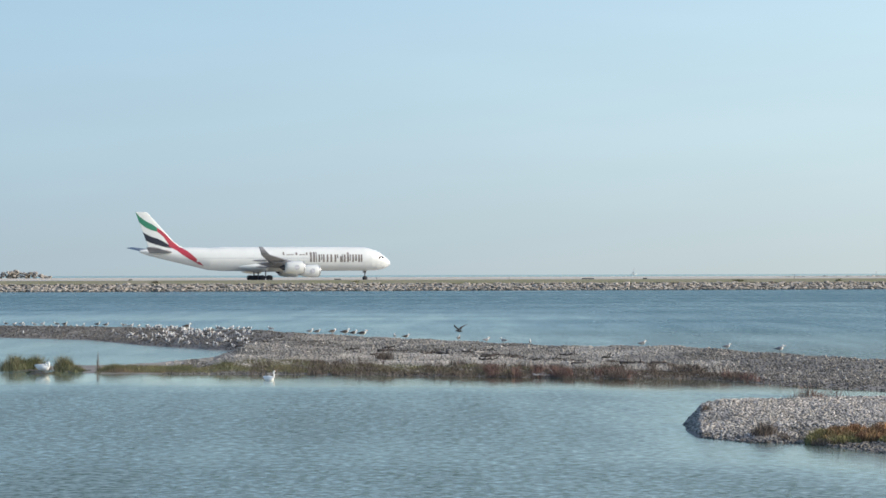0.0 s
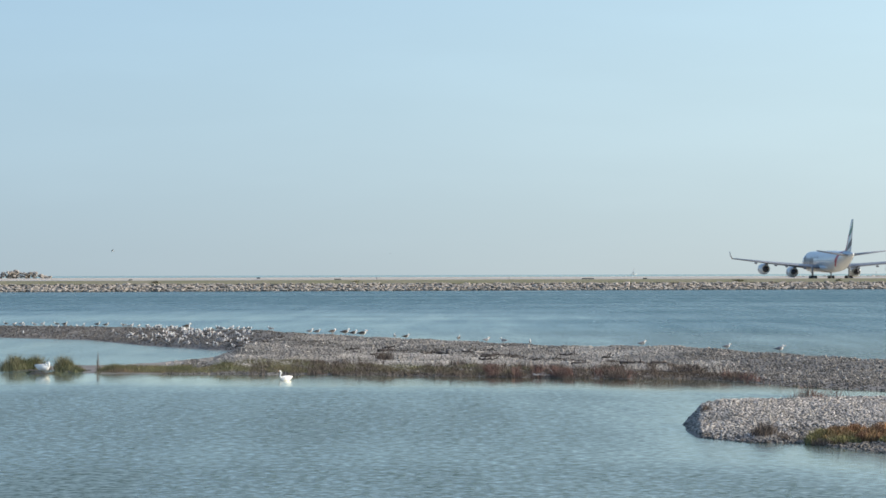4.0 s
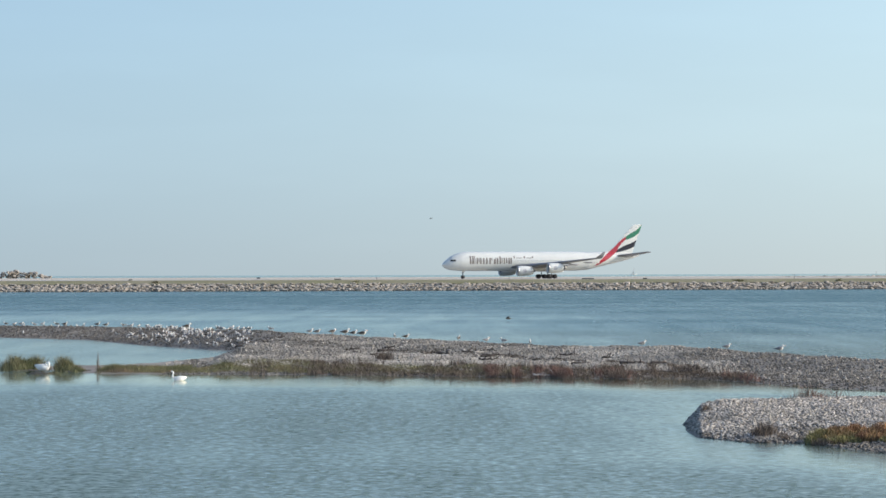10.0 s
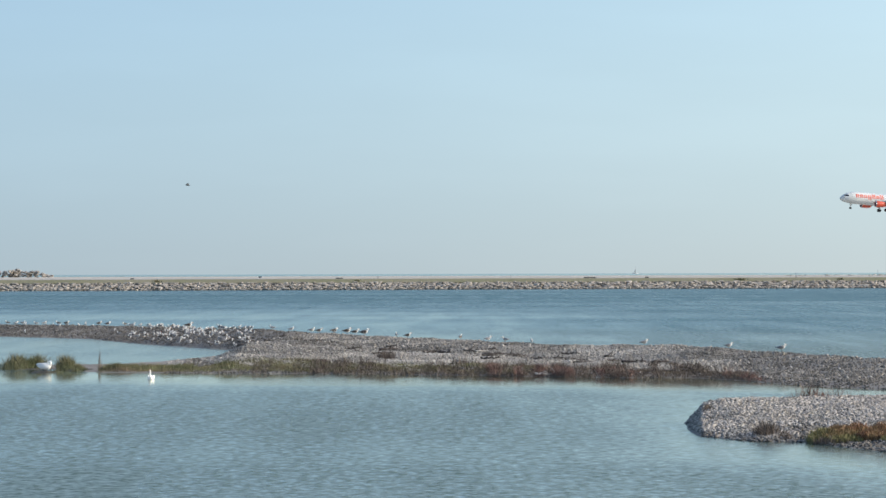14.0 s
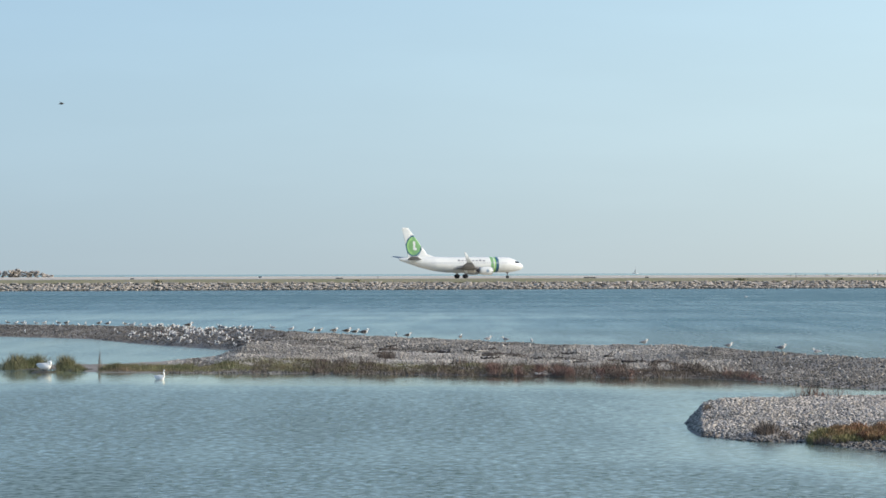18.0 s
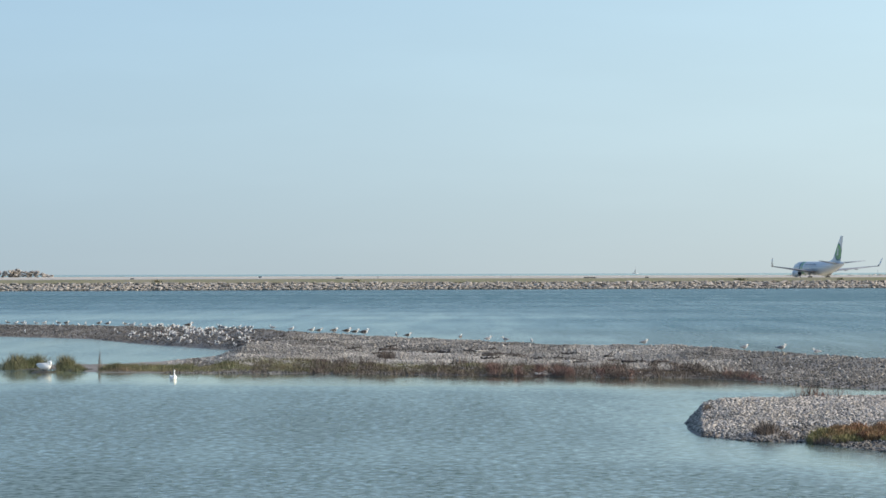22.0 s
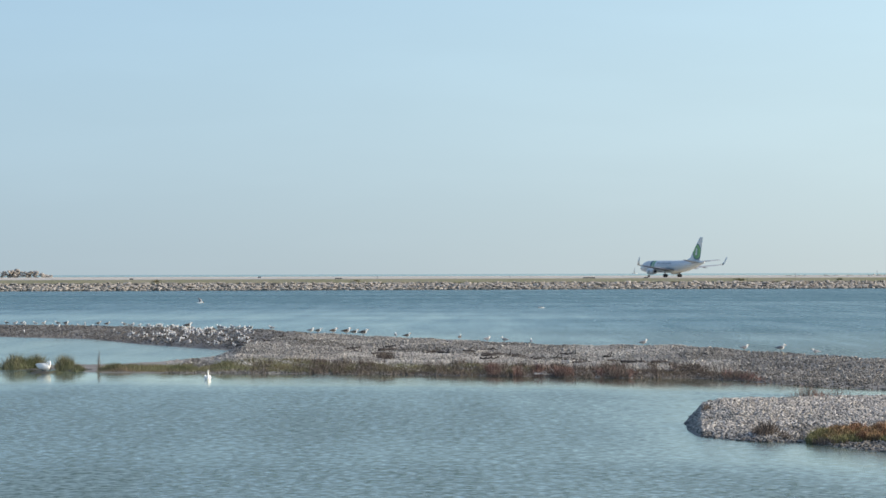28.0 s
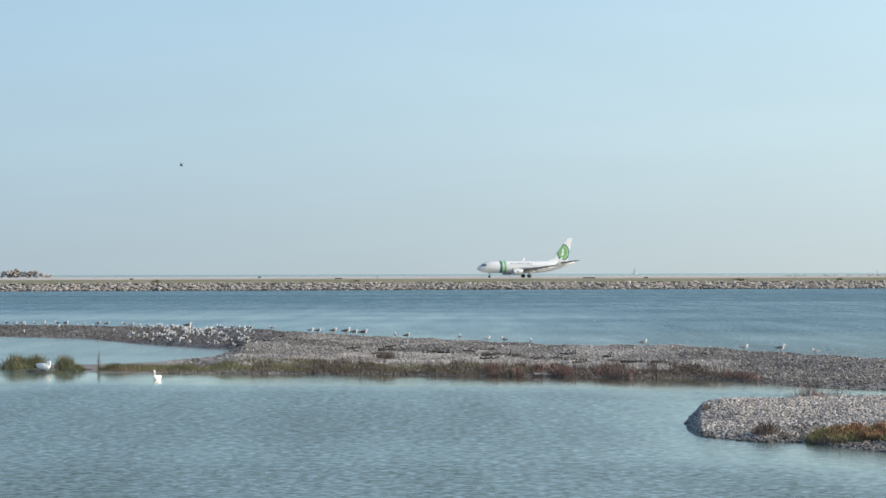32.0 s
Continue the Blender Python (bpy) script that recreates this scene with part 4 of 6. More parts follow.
# ---- gravel ----
def gravel(name, bank, n, x0, x1, y0, y1, r0, r1, material, seed, label, low=0.02, weight=None):
    rs = np.random.RandomState(seed)
    x, y = rs.uniform(x0, x1, n), rs.uniform(y0, y1, n)
    z, ins = bank.height(x, y)
    ok = ins & (z > low)
    if weight is not None:
        ok &= rs.uniform(0, 1, n) < weight(x, y, z)
    x, y, z = x[ok], y[ok], z[ok]
    m = len(x)
    r = r0 + (r1 - r0) * rs.uniform(0, 1, m) ** 2.2
    base = np.array([(1, 0, 0), (0.2, 0.95, 0.1), (-0.9, 0.15, 0), (-0.1, -1, -0.1), (0.1, 0.05, 0.75), (0, 0, -0.6)])
    tri = np.array([(0, 1, 4), (1, 2, 4), (2, 3, 4), (3, 0, 4), (1, 0, 5), (2, 1, 5), (3, 2, 5), (0, 3, 5)])
    p = base[None] * (1 + rs.uniform(-0.42, 0.42, (m, 6, 3)))
    a = rs.uniform(0, 2 * np.pi, m)
    tilt = rs.uniform(-0.8, 0.8, m)
    c, s = np.cos(a)[:, None], np.sin(a)[:, None]
    px, py, pz = p[..., 0] * 1.35, p[..., 1], p[..., 2] * 0.8
    pz = pz + px * tilt[:, None]
    q = np.stack([px * c - py * s, px * s + py * c, pz], -1) * r[:, None, None] + np.stack([x, y, z + r * 0.25], 1)[:, None]
    me = bpy.data.meshes.new(name)
    me.vertices.add(m * 6)
    me.vertices.foreach_set("co", q.reshape(-1))
    f = (tri[None] + (np.arange(m) * 6)[:, None, None]).reshape(-1, 3)
    me.loops.add(len(f) * 3)
    me.loops.foreach_set("vertex_index", f.reshape(-1).astype(np.int32))
    me.polygons.add(len(f))
    me.polygons.foreach_set("loop_start", np.arange(0, len(f) * 3, 3, dtype=np.int32))
    me.polygons.foreach_set("loop_total", np.full(len(f), 3, dtype=np.int32))
    me.update(calc_edges=True)
    me.materials.append(material)
    return tagged(new(name, me), label, "gravel", kind="stuff")


gravel("islet_gravel", isle_bank, 190000, 6.8, 17, 90, 124, 0.015, 0.07, M_PEBBLE_PALE, 21, "pale grey cobbles and gravel of the islet", -1, lambda x, y, z: np.where(x > 9.5, 0.08, 0.25) + 0.75 * smooth_step(np.where(x > 9.5, 0.2, 0.03), np.where(x > 9.5, 0.36, 0.1), z))
gravel("islet_wet_gravel", isle_bank, 60000, 6.8, 17, 86, 124, 0.02, 0.08, M_PEBBLE_DARK, 27, "dark wet stones round the islet's foot", -1, lambda x, y, z: 1 - smooth_step(np.where(x > 9.5, 0.15, 0.04), np.where(x > 9.5, 0.36, 0.12), z))
pale_zone = lambda x, y, z: ((z > 0.2) & (x < 13) & ((z < 0.6) | ((x > 6) & (x < 10.5)))).astype(float)
grey_zone = lambda x, y, z: (((z >= 0.6) & ((x <= 6) | (x >= 10.5))) | ((z > 0.2) & (x >= 13))).astype(float) * np.where(x >= 12, 0.45, 1.0)
# the wet edge, plus dark pebbles darkening the end beyond x = 12
wet_and_dark_zone = lambda x, y, z: np.where(z <= 0.2, 1.0, np.where(x >= 12, 0.55, 0.0))
gravel("spit_gravel", spit_bank, 420000, -12.7, 24, 138, 235, 0.02, 0.068, M_PEBBLE, 22, "pale grey-brown gravel of the spit", 0.03, pale_zone)
gravel("crest_gravel", spit_bank, 420000, -12.7, 24, 138, 235, 0.022, 0.07, M_PEBBLE_MID, 24, "darker grey gravel along the spit's crest", 0.03, grey_zone)
gravel("wet_and_dark_gravel", spit_bank, 300000, -12.7, 24, 138, 235, 0.02, 0.07, M_PEBBLE_DARK, 25, "dark gravel, wet at the water's edge, mixed in on the spit's right end", -1, wet_and_dark_zone)
gravel("spit_cobbles", spit_bank, 9000, -14, 24, 138, 235, 0.05, 0.11, M_PEBBLE, 26, "scattered larger cobbles on the spit", 0.1)
gravel("bar_gravel", bar_bank, 120000, -42, -6, 218, 300, 0.03, 0.085, M_PEBBLE_DARK, 23, "dark grey gravel of the bar", 0.02)


# ---- plants ----
def blades(name, x, y, z, height, width, material, seed, label, category, lean=0.35, thing=None):
    """Tapered upright blades at given feet."""
    rs = np.random.RandomState(seed)
    m = len(x)
    patch = 0.5 + 0.85 * np.abs(np.sin(1.7 * x + 0.6 * y) * np.sin(0.9 * x - 1.1 * y + seed))
    h = height * rs.uniform(0.45, 1.15, m) * patch
    a = rs.uniform(0, 2 * np.pi, m)
    w = width * rs.uniform(0.6, 1.4, m)
    lx, ly = rs.normal(0, lean, m) * h, rs.normal(0, lean, m) * h
    cx, cy = np.cos(a) * w, np.sin(a) * w
    v = np.stack([np.stack([x - cx, y - cy, z - 0.03], 1), np.stack([x + cx, y + cy, z - 0.03], 1),
                  np.stack([x + cx * 0.8 + lx * 0.4, y + cy * 0.8 + ly * 0.4, z + h * 0.6], 1), np.stack([x - cx * 0.8 + lx * 0.4, y - cy * 0.8 + ly * 0.4, z + h * 0.6], 1),
                  np.stack([x + lx, y + ly, z + h], 1)], 1).reshape(-1, 3)
    f = []
    for i in range(m):
        k = 5 * i
        f += [(k, k + 1, k + 2, k + 3), (k + 3, k + 2, k + 4)]
    return tagged(new(name, mesh_of(name, v.tolist(), f, [material], smooth=False, fix=False)), label, category, kind="stuff")


def shore_band(n, x0, x1, depth0, depth1, seed, front, clump=0.0):
    """Feet in a band behind a front shore line, gathered in clumps."""
    rs = np.random.RandomState(seed)
    x = rs.uniform(x0, x1, n)
    if clump:
        c = rs.uniform(x0, x1, max(3, int((x1 - x0) / clump)))
        x = rs.choice(c, n) + rs.normal(0, clump * 0.28, n)
    y = np.interp(x, [p[0] for p in front], [p[1] for p in front]) + rs.uniform(depth0, depth1, n)
    return x, y


def feet(x, y, bank):
    z, ins = bank.height(x, y)
    return np.maximum(z, 0.0)


x, y = shore_band(15000, -15.9, -6.0, 0.5, 7.5, 31, FRONT)
blades("marsh_grass", x, y, feet(x, y, spit_bank), 0.175, 0.006, M_BLADE_PALE, 41, "green marsh grass along the spit's shore", "grass", 0.6)
x, y = shore_band(5500, -15.3, -7.5, 1.6, 5.5, 38, FRONT, 1.1)
blades("marsh_grass", x, y, feet(x, y, spit_bank), 0.29, 0.007, M_BLADE, 49, "uneven taller tufts of dark marsh grass", "grass", 0.4)
x, y = shore_band(5000, -15.9, -12.0, 5.0, 11.0, 35, FRONT)
blades("marsh_grass", x, y, feet(x, y, spit_bank), 0.16, 0.008, M_BLADE_PALE, 46, "green marsh grass on the low end of the spit", "grass")
x, y = shore_band(12000, -8.0, 4.0, 0.5, 5.0, 32, FRONT)
blades("marsh_grass", x, y, feet(x, y, spit_bank), 0.16, 0.006, M_BLADE_PALE, 42, "low olive marsh grass on the muddy shore", "grass", 0.6)
for seed, x0, x1, n in ((33, 1.5, 3.3, 1300), (83, 3.7, 5.9, 1900), (84, 6.6, 8.2, 500), (85, 11.4, 12.9, 400)):
    x, y = shore_band(n, x0, x1, -0.1, 3.2, seed, FRONT, 0.5)
    blades("red_marsh_plants", x, y, feet(x, y, spit_bank), 0.3, 0.007, M_BLADE_RED, 43 + seed, "patch of pinkish red saltmarsh plants on the shore", "plants", 0.45)
x, y = shore_band(12000, -9.0, 13.0, -0.1, 6.5, 34, FRONT, 0.5)
blades("dry_stems", x, y, feet(x, y, spit_bank), 0.24, 0.008, M_BLADE_DRY, 44, "brown dry stems among the gravel", "plants")
WRACK = [(-10.5, 203), (-6, 195.5), (-2.8, 190), (2.6, 183), (8.5, 173), (12, 166)]
x, y = shore_band(6000, -10.5, 11.0, -0.3, 0.9, 37, WRACK, 0.9)
blades("wrack_line", x, y, feet(x, y, spit_bank), 0.07, 0.02, M_BLADE_DRY, 48, "dark line of dried seaweed and twigs on the gravel", "seaweed", 1.2)
x, y = shore_band(10000, -5.0, 12.3, -0.1, 3.4, 39, FRONT)
blades("low_brown_plants", x, y, feet(x, y, spit_bank), 0.13, 0.008, M_BLADE_BROWN, 51, "low brown saltmarsh plants on the muddy shore", "plants", 0.7)
x, y = shore_band(10000, -6.0, 12.8, -0.1, 3.6, 40, FRONT)
blades("low_dry_plants", x, y, feet(x, y, spit_bank), 0.15, 0.009, M_BLADE_DRY, 52, "low brown plants matted over the muddy shore", "plants", 0.8)
x, y = shore_band(900, -4.0, 12.0, 1.0, 6.0, 36, FRONT, 2.4)
blades("dry_stems", x, y, feet(x, y, spit_bank), 0.5, 0.008, M_BLADE_DRY, 47, "taller bare stems along the shore", "plants")


def clump(name, cx, cy, rx, ry, n, h, w, material, seed, label, bank=None, category="grass", lean=0.3):
    rs = np.random.RandomState(seed)
    x, y = cx + rs.normal(0, rx * 0.5, n), cy + rs.normal(0, ry * 0.5, n)
    z = np.zeros(n) if bank is None else feet(x, y, bank)
    hh = h * np.clip(1.15 - 0.4 * np.hypot((x - cx) / rx, (y - cy) / ry), 0.3, 1.2)
    return blades(name, x, y, z, hh, w, material, seed + 1, label, category, lean)


clump("grass_tussock", -19.75, 181.5, 0.85, 1.4, 2600, 0.74, 0.010, M_BLADE, 61, "tall dark green tussock standing in the lagoon")
clump("grass_tussock", -20.1, 181, 0.7, 1.4, 1000, 0.55, 0.010, M_BLADE, 62, "tall dark green tussock standing in the lagoon")
clump("grass_tussock", -17.55, 179, 0.5, 1.2, 1200, 0.64, 0.010, M_BLADE, 63, "green tussock beside the standing swan")
clump("grass_tussock", -16.85, 177.5, 0.35, 1.0, 420, 0.36, 0.010, M_BLADE, 64, "low green tussock at the water's edge")
clump("low_tuft", -18.85, 175.3, 0.3, 0.3, 220, 0.12, 0.01, M_BLADE, 66, "low dark tuft on the mud beside the swan")
clump("low_tuft", -17.65, 175.0, 0.35, 0.3, 260, 0.12, 0.01, M_BLADE, 67, "low dark tuft on the mud beside the swan")
clump("dry_stalk", -15.9, 177, 0.08, 0.1, 22, 1.1, 0.008, M_BLADE_DRY, 65, "tall thin dry stalk", category="plant", lean=0.03)
# islet plants
def leafy(name, cx, cy, rx, ry, n, h, material, seed, label, bank):
    """A rounded bush: short leaves at every height of a dome, on a few stems."""
    rs = np.random.RandomState(seed)
    a, q = rs.uniform(0, 2 * np.pi, n), np.sqrt(rs.uniform(0, 1, n))
    x, y = cx + rx * q * np.cos(a), cy + ry * q * np.sin(a)
    lump = 0.78 + 0.3 * np.sin(5.1 * x + seed) * np.sin(4.3 * y + 2 * x)
    dome = h * np.sqrt(np.maximum(1 - 0.8 * q * q, 0.05)) * lump
    z = feet(x, y, bank) + dome * rs.uniform(0.0, 1.0, n) ** 0.6
    return blades(name, x, y, z, np.full(n, 0.12), 0.007, material, seed + 1, label, "bush", 0.5)


leafy("red_bush", 10.55, 102.0, 0.8, 1.1, 6000, 0.4, M_BLADE_RUST, 71, "rust-red bushy saltmarsh plant on the islet", isle_bank)
leafy("red_bush", 11.55, 101.0, 0.8, 1.1, 6000, 0.42, M_BLADE_RUST, 72, "rust-red bushy saltmarsh plant on the islet", isle_bank)
leafy("green_bush", 10.05, 101.7, 0.48, 0.8, 2600, 0.34, M_BLADE_YELLOW, 73, "low green bush at the islet's foot", isle_bank)
leafy("green_bush", 10.85, 100.9, 0.85, 0.6, 2600, 0.2, M_BLADE_YELLOW, 74, "low green bush at the islet's foot", isle_bank)
leafy("green_bush", 11.9, 99.9, 0.6, 0.6, 2000, 0.24, M_BLADE_YELLOW, 80, "low green bush at the islet's foot", isle_bank)
leafy("dark_bush", 10.6, 101.2, 0.95, 0.9, 1800, 0.16, M_BLADE_DRY, 81, "dark brown stems under the islet's bushes", isle_bank)
clump("twiggy_bush", 8.68, 104.3, 0.36, 1.0, 900, 0.4, 0.005, M_BLADE_DRY, 75, "small dark twiggy bush on the gravel", isle_bank, "bush", 0.5)
clump("twiggy_bush", 9.15, 103.2, 0.22, 0.7, 500, 0.18, 0.005, M_BLADE_DRY, 76, "small dark twiggy bush on the gravel", isle_bank, "bush", 0.5)
_, crest_y, _ = skyline(0.0955, 100, 122)
clump("red_plants", 0.0955 * (crest_y + 0.3), crest_y + 0.3, 0.9, 0.5, 480, 0.4, 0.006, M_BLADE_RED, 77, "thin red plants behind the islet's crest", isle_bank, "plants", 0.35)
clump("dry_weed", 7.62, 112, 0.16, 0.5, 160, 0.3, 0.005, M_BLADE_DRY, 78, "thin dry weed at the islet's tip", isle_bank, "plants", 0.4)

# mud flats in the shallows, driftwood on the spit
for x, y, rx, ry in ((-19.5, 181.3, 1.2, 2.0), (-18.2, 175.2, 0.85, 0.6), (-17.0, 178.6, 0.9, 1.6)):
    rs = np.random.RandomState(int(abs(x * 10)))
    n = 26
    rim = [(rx * math.cos(2 * math.pi * k / n) * rs.uniform(0.75, 1.1), ry * math.sin(2 * math.pi * k / n) * rs.uniform(0.75, 1.1)) for k in range(n)]
    vs = [(a, b, -0.05) for a, b in rim] + [(a * 0.75, b * 0.75, 0.05 + rs.uniform(0, 0.02)) for a, b in rim] + [(0, 0, 0.075)]
    fs = [(k, (k + 1) % n, n + (k + 1) % n, n + k) for k in range(n)] + [(n + k, n + (k + 1) % n, 2 * n) for k in range(n)]
    flat = new("mud_bank", mesh_of("mud_bank", vs, fs, [M_MUD]))
    flat.matrix_world = pose(x, y, 0)
    tagged(flat, "low dark bank of wet mud in the shallows", "mud", kind="structure")


def log(x, y, length, r, turn, label, wood=None):
    wood = wood or M_TIMBER
    rs = np.random.RandomState(int(abs(x * 100)))
    pts = [(length * (k / 7 - 0.5), rs.uniform(-0.06, 0.06), r * 0.7 + rs.uniform(-0.02, 0.04)) for k in range(8)]
    ob = empty("driftwood", pose(x, y, land_height(x, y) + 0.02, 0, 0, turn))
    tagged(ob, label, "driftwood")
    part("trunk", tube(pts, [r * rs.uniform(0.7, 1.1) * (1 - 0.45 * k / 7) for k in range(8)], 9), wood, ob)
    for k in (2, 4, 6):
        p = Vector(pts[k])
        q = p + Vector((rs.uniform(-0.3, 0.3), rs.uniform(-0.3, 0.3), rs.uniform(0.1, 0.3)))
        part("branch", tube([tuple(p), tuple((p + q) / 2 + Vector((0.03, 0, 0.02))), tuple(q)], [r * 0.4, r * 0.3, r * 0.12], 6), wood, ob)
    return ob


log(2.6, 183, 1.5, 0.07, 6, "dark weathered driftwood log on gravel")
log(8.5, 173, 1.1, 0.08, -8, "dark weathered driftwood log on gravel")
log(-2.8, 190, 0.9, 0.08, 15, "short dark driftwood log on gravel")
log(-10.2, 205, 1.8, 0.08, 10, "long dark driftwood trunk at the inlet")
log(9.6, 171, 0.8, 0.06, 20, "short dark driftwood log on gravel")
log(0.0, 186, 0.7, 0.05, -20, "thin dark driftwood branch on gravel")
log(11.0, 165.5, 0.8, 0.06, 12, "thin pale driftwood branch at the shore")

# smaller pieces strewn along the high-water line
RL = random.Random(17)
for k in range(26):
    x = RL.uniform(-9.5, 11.5)
    y = float(np.interp(x, [p[0] for p in WRACK], [p[1] for p in WRACK])) + RL.uniform(-5.0, 3.0)
    if k % 4 == 3:
        log(x, y, RL.uniform(0.3, 0.7), 0.045, RL.uniform(-35, 35), "small bleached driftwood stick on gravel", M_TIMBER_PALE)
    else:
        log(x, y, RL.uniform(0.35, 1.2), RL.uniform(0.035, 0.065), RL.uniform(-20, 20), "small dark driftwood stick on gravel")
log(4.4, 166.2, 1.0, 0.05, 8, "bleached driftwood branch at the shore", M_TIMBER_PALE)
clump("twiggy_bush", -2.75, 180.5, 0.45, 0.9, 420, 0.5, 0.008, M_BLADE_DRY, 79, "dark twiggy bush at the gravel's lower edge", spit_bank, "bush", 0.5)


# ---- airfield furniture ----
def marker(name, x, y, w, h, label, category, post=False):
    ob = empty(name, pose(x, y, ground_z(y), 0, 0, 0))
    tagged(ob, label, category)
    if post:
        part("post", revolve([(0, 0.06), (h, 0.05), (h + 0.02, 0.02)], "z", 10), M_DARK, ob)
        part("lamp_head", revolve([(h, 0.05), (h + 0.04, 0.14), (h + 0.22, 0.14), (h + 0.28, 0.04)], "z", 12), M_GREY, ob)
        return
    part("panel", box(-w / 2, w / 2, -0.12, 0.12, 0.12, h), M_DARK, ob, smooth=False)
    part("frame", join(box(-w / 2 - 0.04, w / 2 + 0.04, -0.15, 0.15, h, h + 0.06), box(-w / 2 - 0.06, -w / 2, -0.15, 0.15, 0.2, h), box(w / 2, w / 2 + 0.06, -0.15, 0.15, 0.2, h)), M_GREY, ob, smooth=False)
    for k in (-0.4, 0.4):
        part("leg", tube([(k * w, 0, -0.02), (k * w, 0, 0.3)], [0.05, 0.05], 8), M_GREY, ob)


for x, w in ((-96, 1.1), (-32.4, 2.0), (44.5, 3.6), (62.0, 1.2)):
    marker("taxiway_sign", x, 1180, w, 0.6, "dark low taxiway sign on short legs", "sign")
marker("taxiway_sign", -62, 1290, 1.0, 0.5, "dark low taxiway sign on short legs", "sign")
RV = np.random.RandomState(91)
for x0, spread in ((-68.5, 0.5), (72.0, 0.6), (71.0, 0.3), (-21.0, 0.35), (96.0, 0.4)):
    bx, by = x0 + RV.normal(0, spread, 160), shore(x0, 6) + RV.normal(0, 0.5, 160)
    blades("low_bush", bx, by, np.full(160, 1.98), np.full(160, 0.62), 0.045, M_BLADE, 92 + int(abs(x0)), "low dark bush on the verge above the rock wall", "bush", 0.45)
marker("edge_light", -18.2, 1050, 0, 1.0, "slim edge light on a dark post", "light", True)
marker("edge_light", 20.3, 1180, 0, 0.9, "slim edge light on a dark post", "light", True)
marker("edge_light", 160, 1420, 0, 1.6, "slim edge light on a dark post", "light", True)
marker("edge_light", 90, 985, 0, 1.0, "slim edge light on a dark post", "light", True)

# sailing boat far out
boat = empty("sailing_boat", pose(218, 4400, 0))
tagged(boat, "small white sailing boat far out at sea", "boat")
part("hull", loft([[(x, w, 0.9), (x, w * 0.7, 0.15), (x, 0, -0.2), (x, -w * 0.7, 0.15), (x, -w, 0.9)] for x, w in ((-3.2, 0.7), (-1.5, 1.1), (1, 1.1), (3, 0.35), (3.6, 0.05))]), M_WHITE, boat)
part("mast", tube([(0.3, 0, 0.5), (0.3, 0, 8.2)], [0.14, 0.08], 8), M_GREY, boat)
part("sail", loft([[(0.2, 0.02, 1.4), (-1.2, 0.25, 1.4), (-1.2, 0.3, 1.45), (0.2, 0.07, 1.45)], [(0.25, 0.02, 4.2), (-0.5, 0.2, 4.2), (-0.5, 0.25, 4.2), (0.25, 0.07, 4.2)], [(0.3, 0.02, 6.6), (0.1, 0.03, 6.6), (0.1, 0.06, 6.6), (0.3, 0.06, 6.6)]]), M_PLUME, boat, "pale half-furled sail")


# ---- birds: x forwards ----
def bird_body(sections, n=12):
    return loft([[(x, w * math.sin(2 * math.pi * k / n), z + h * math.cos(2 * math.pi * k / n)) for k in range(n)] for x, z, w, h in sections])


def standing_gull(mantle, label):
    g = empty("gull")
    tagged(g, label, "gull", "gulls resting on the gravel")
    part("body", bird_body([(-0.15, 0.17, 0.015, 0.012), (-0.10, 0.175, 0.045, 0.035), (-0.02, 0.175, 0.068, 0.062), (0.06, 0.185, 0.066, 0.066), (0.115, 0.215, 0.045, 0.052), (0.135, 0.245, 0.034, 0.04)]), M_PLUME, g)
    head = part("head", bird_body([(0.085, 0.285, 0.008, 0.01), (0.10, 0.29, 0.03, 0.034), (0.13, 0.295, 0.037, 0.038), (0.16, 0.29, 0.027, 0.026), (0.175, 0.285, 0.012, 0.012)]), M_PLUME, g)
    part("bill", revolve([(0.17, 0.012), (0.2, 0.009), (0.222, 0.002)], "x", 8, (0, 0, 0.284)), M_BILL, head)
    for side in (1, -1):
        part("wing", loft([[(x, side * (y0 + 0.012 * math.sin(a)), z + h * math.cos(a)) for a in [2 * math.pi * k / 8 for k in range(8)]] for x, y0, z, h in
                           ((0.10, 0.045, 0.21, 0.025), (0.05, 0.06, 0.205, 0.058), (-0.04, 0.056, 0.2, 0.056), (-0.13, 0.032, 0.19, 0.03), (-0.24, 0.012, 0.18, 0.008))]), mantle, g, "folded grey wing")
        part("leg", tube([(0.0, side * 0.03, 0.13), (0.005, side * 0.032, 0.0)], [0.008, 0.007], 6), M_MANTLE, g)
    part("tail", loft([[(-0.12, 0.03, 0.168), (-0.12, -0.03, 0.168), (-0.12, -0.03, 0.178), (-0.12, 0.03, 0.178)], [(-0.2, 0.035, 0.16), (-0.2, -0.035, 0.16), (-0.2, -0.035, 0.166), (-0.2, 0.035, 0.166)]]), M_PLUME, g)
    return g


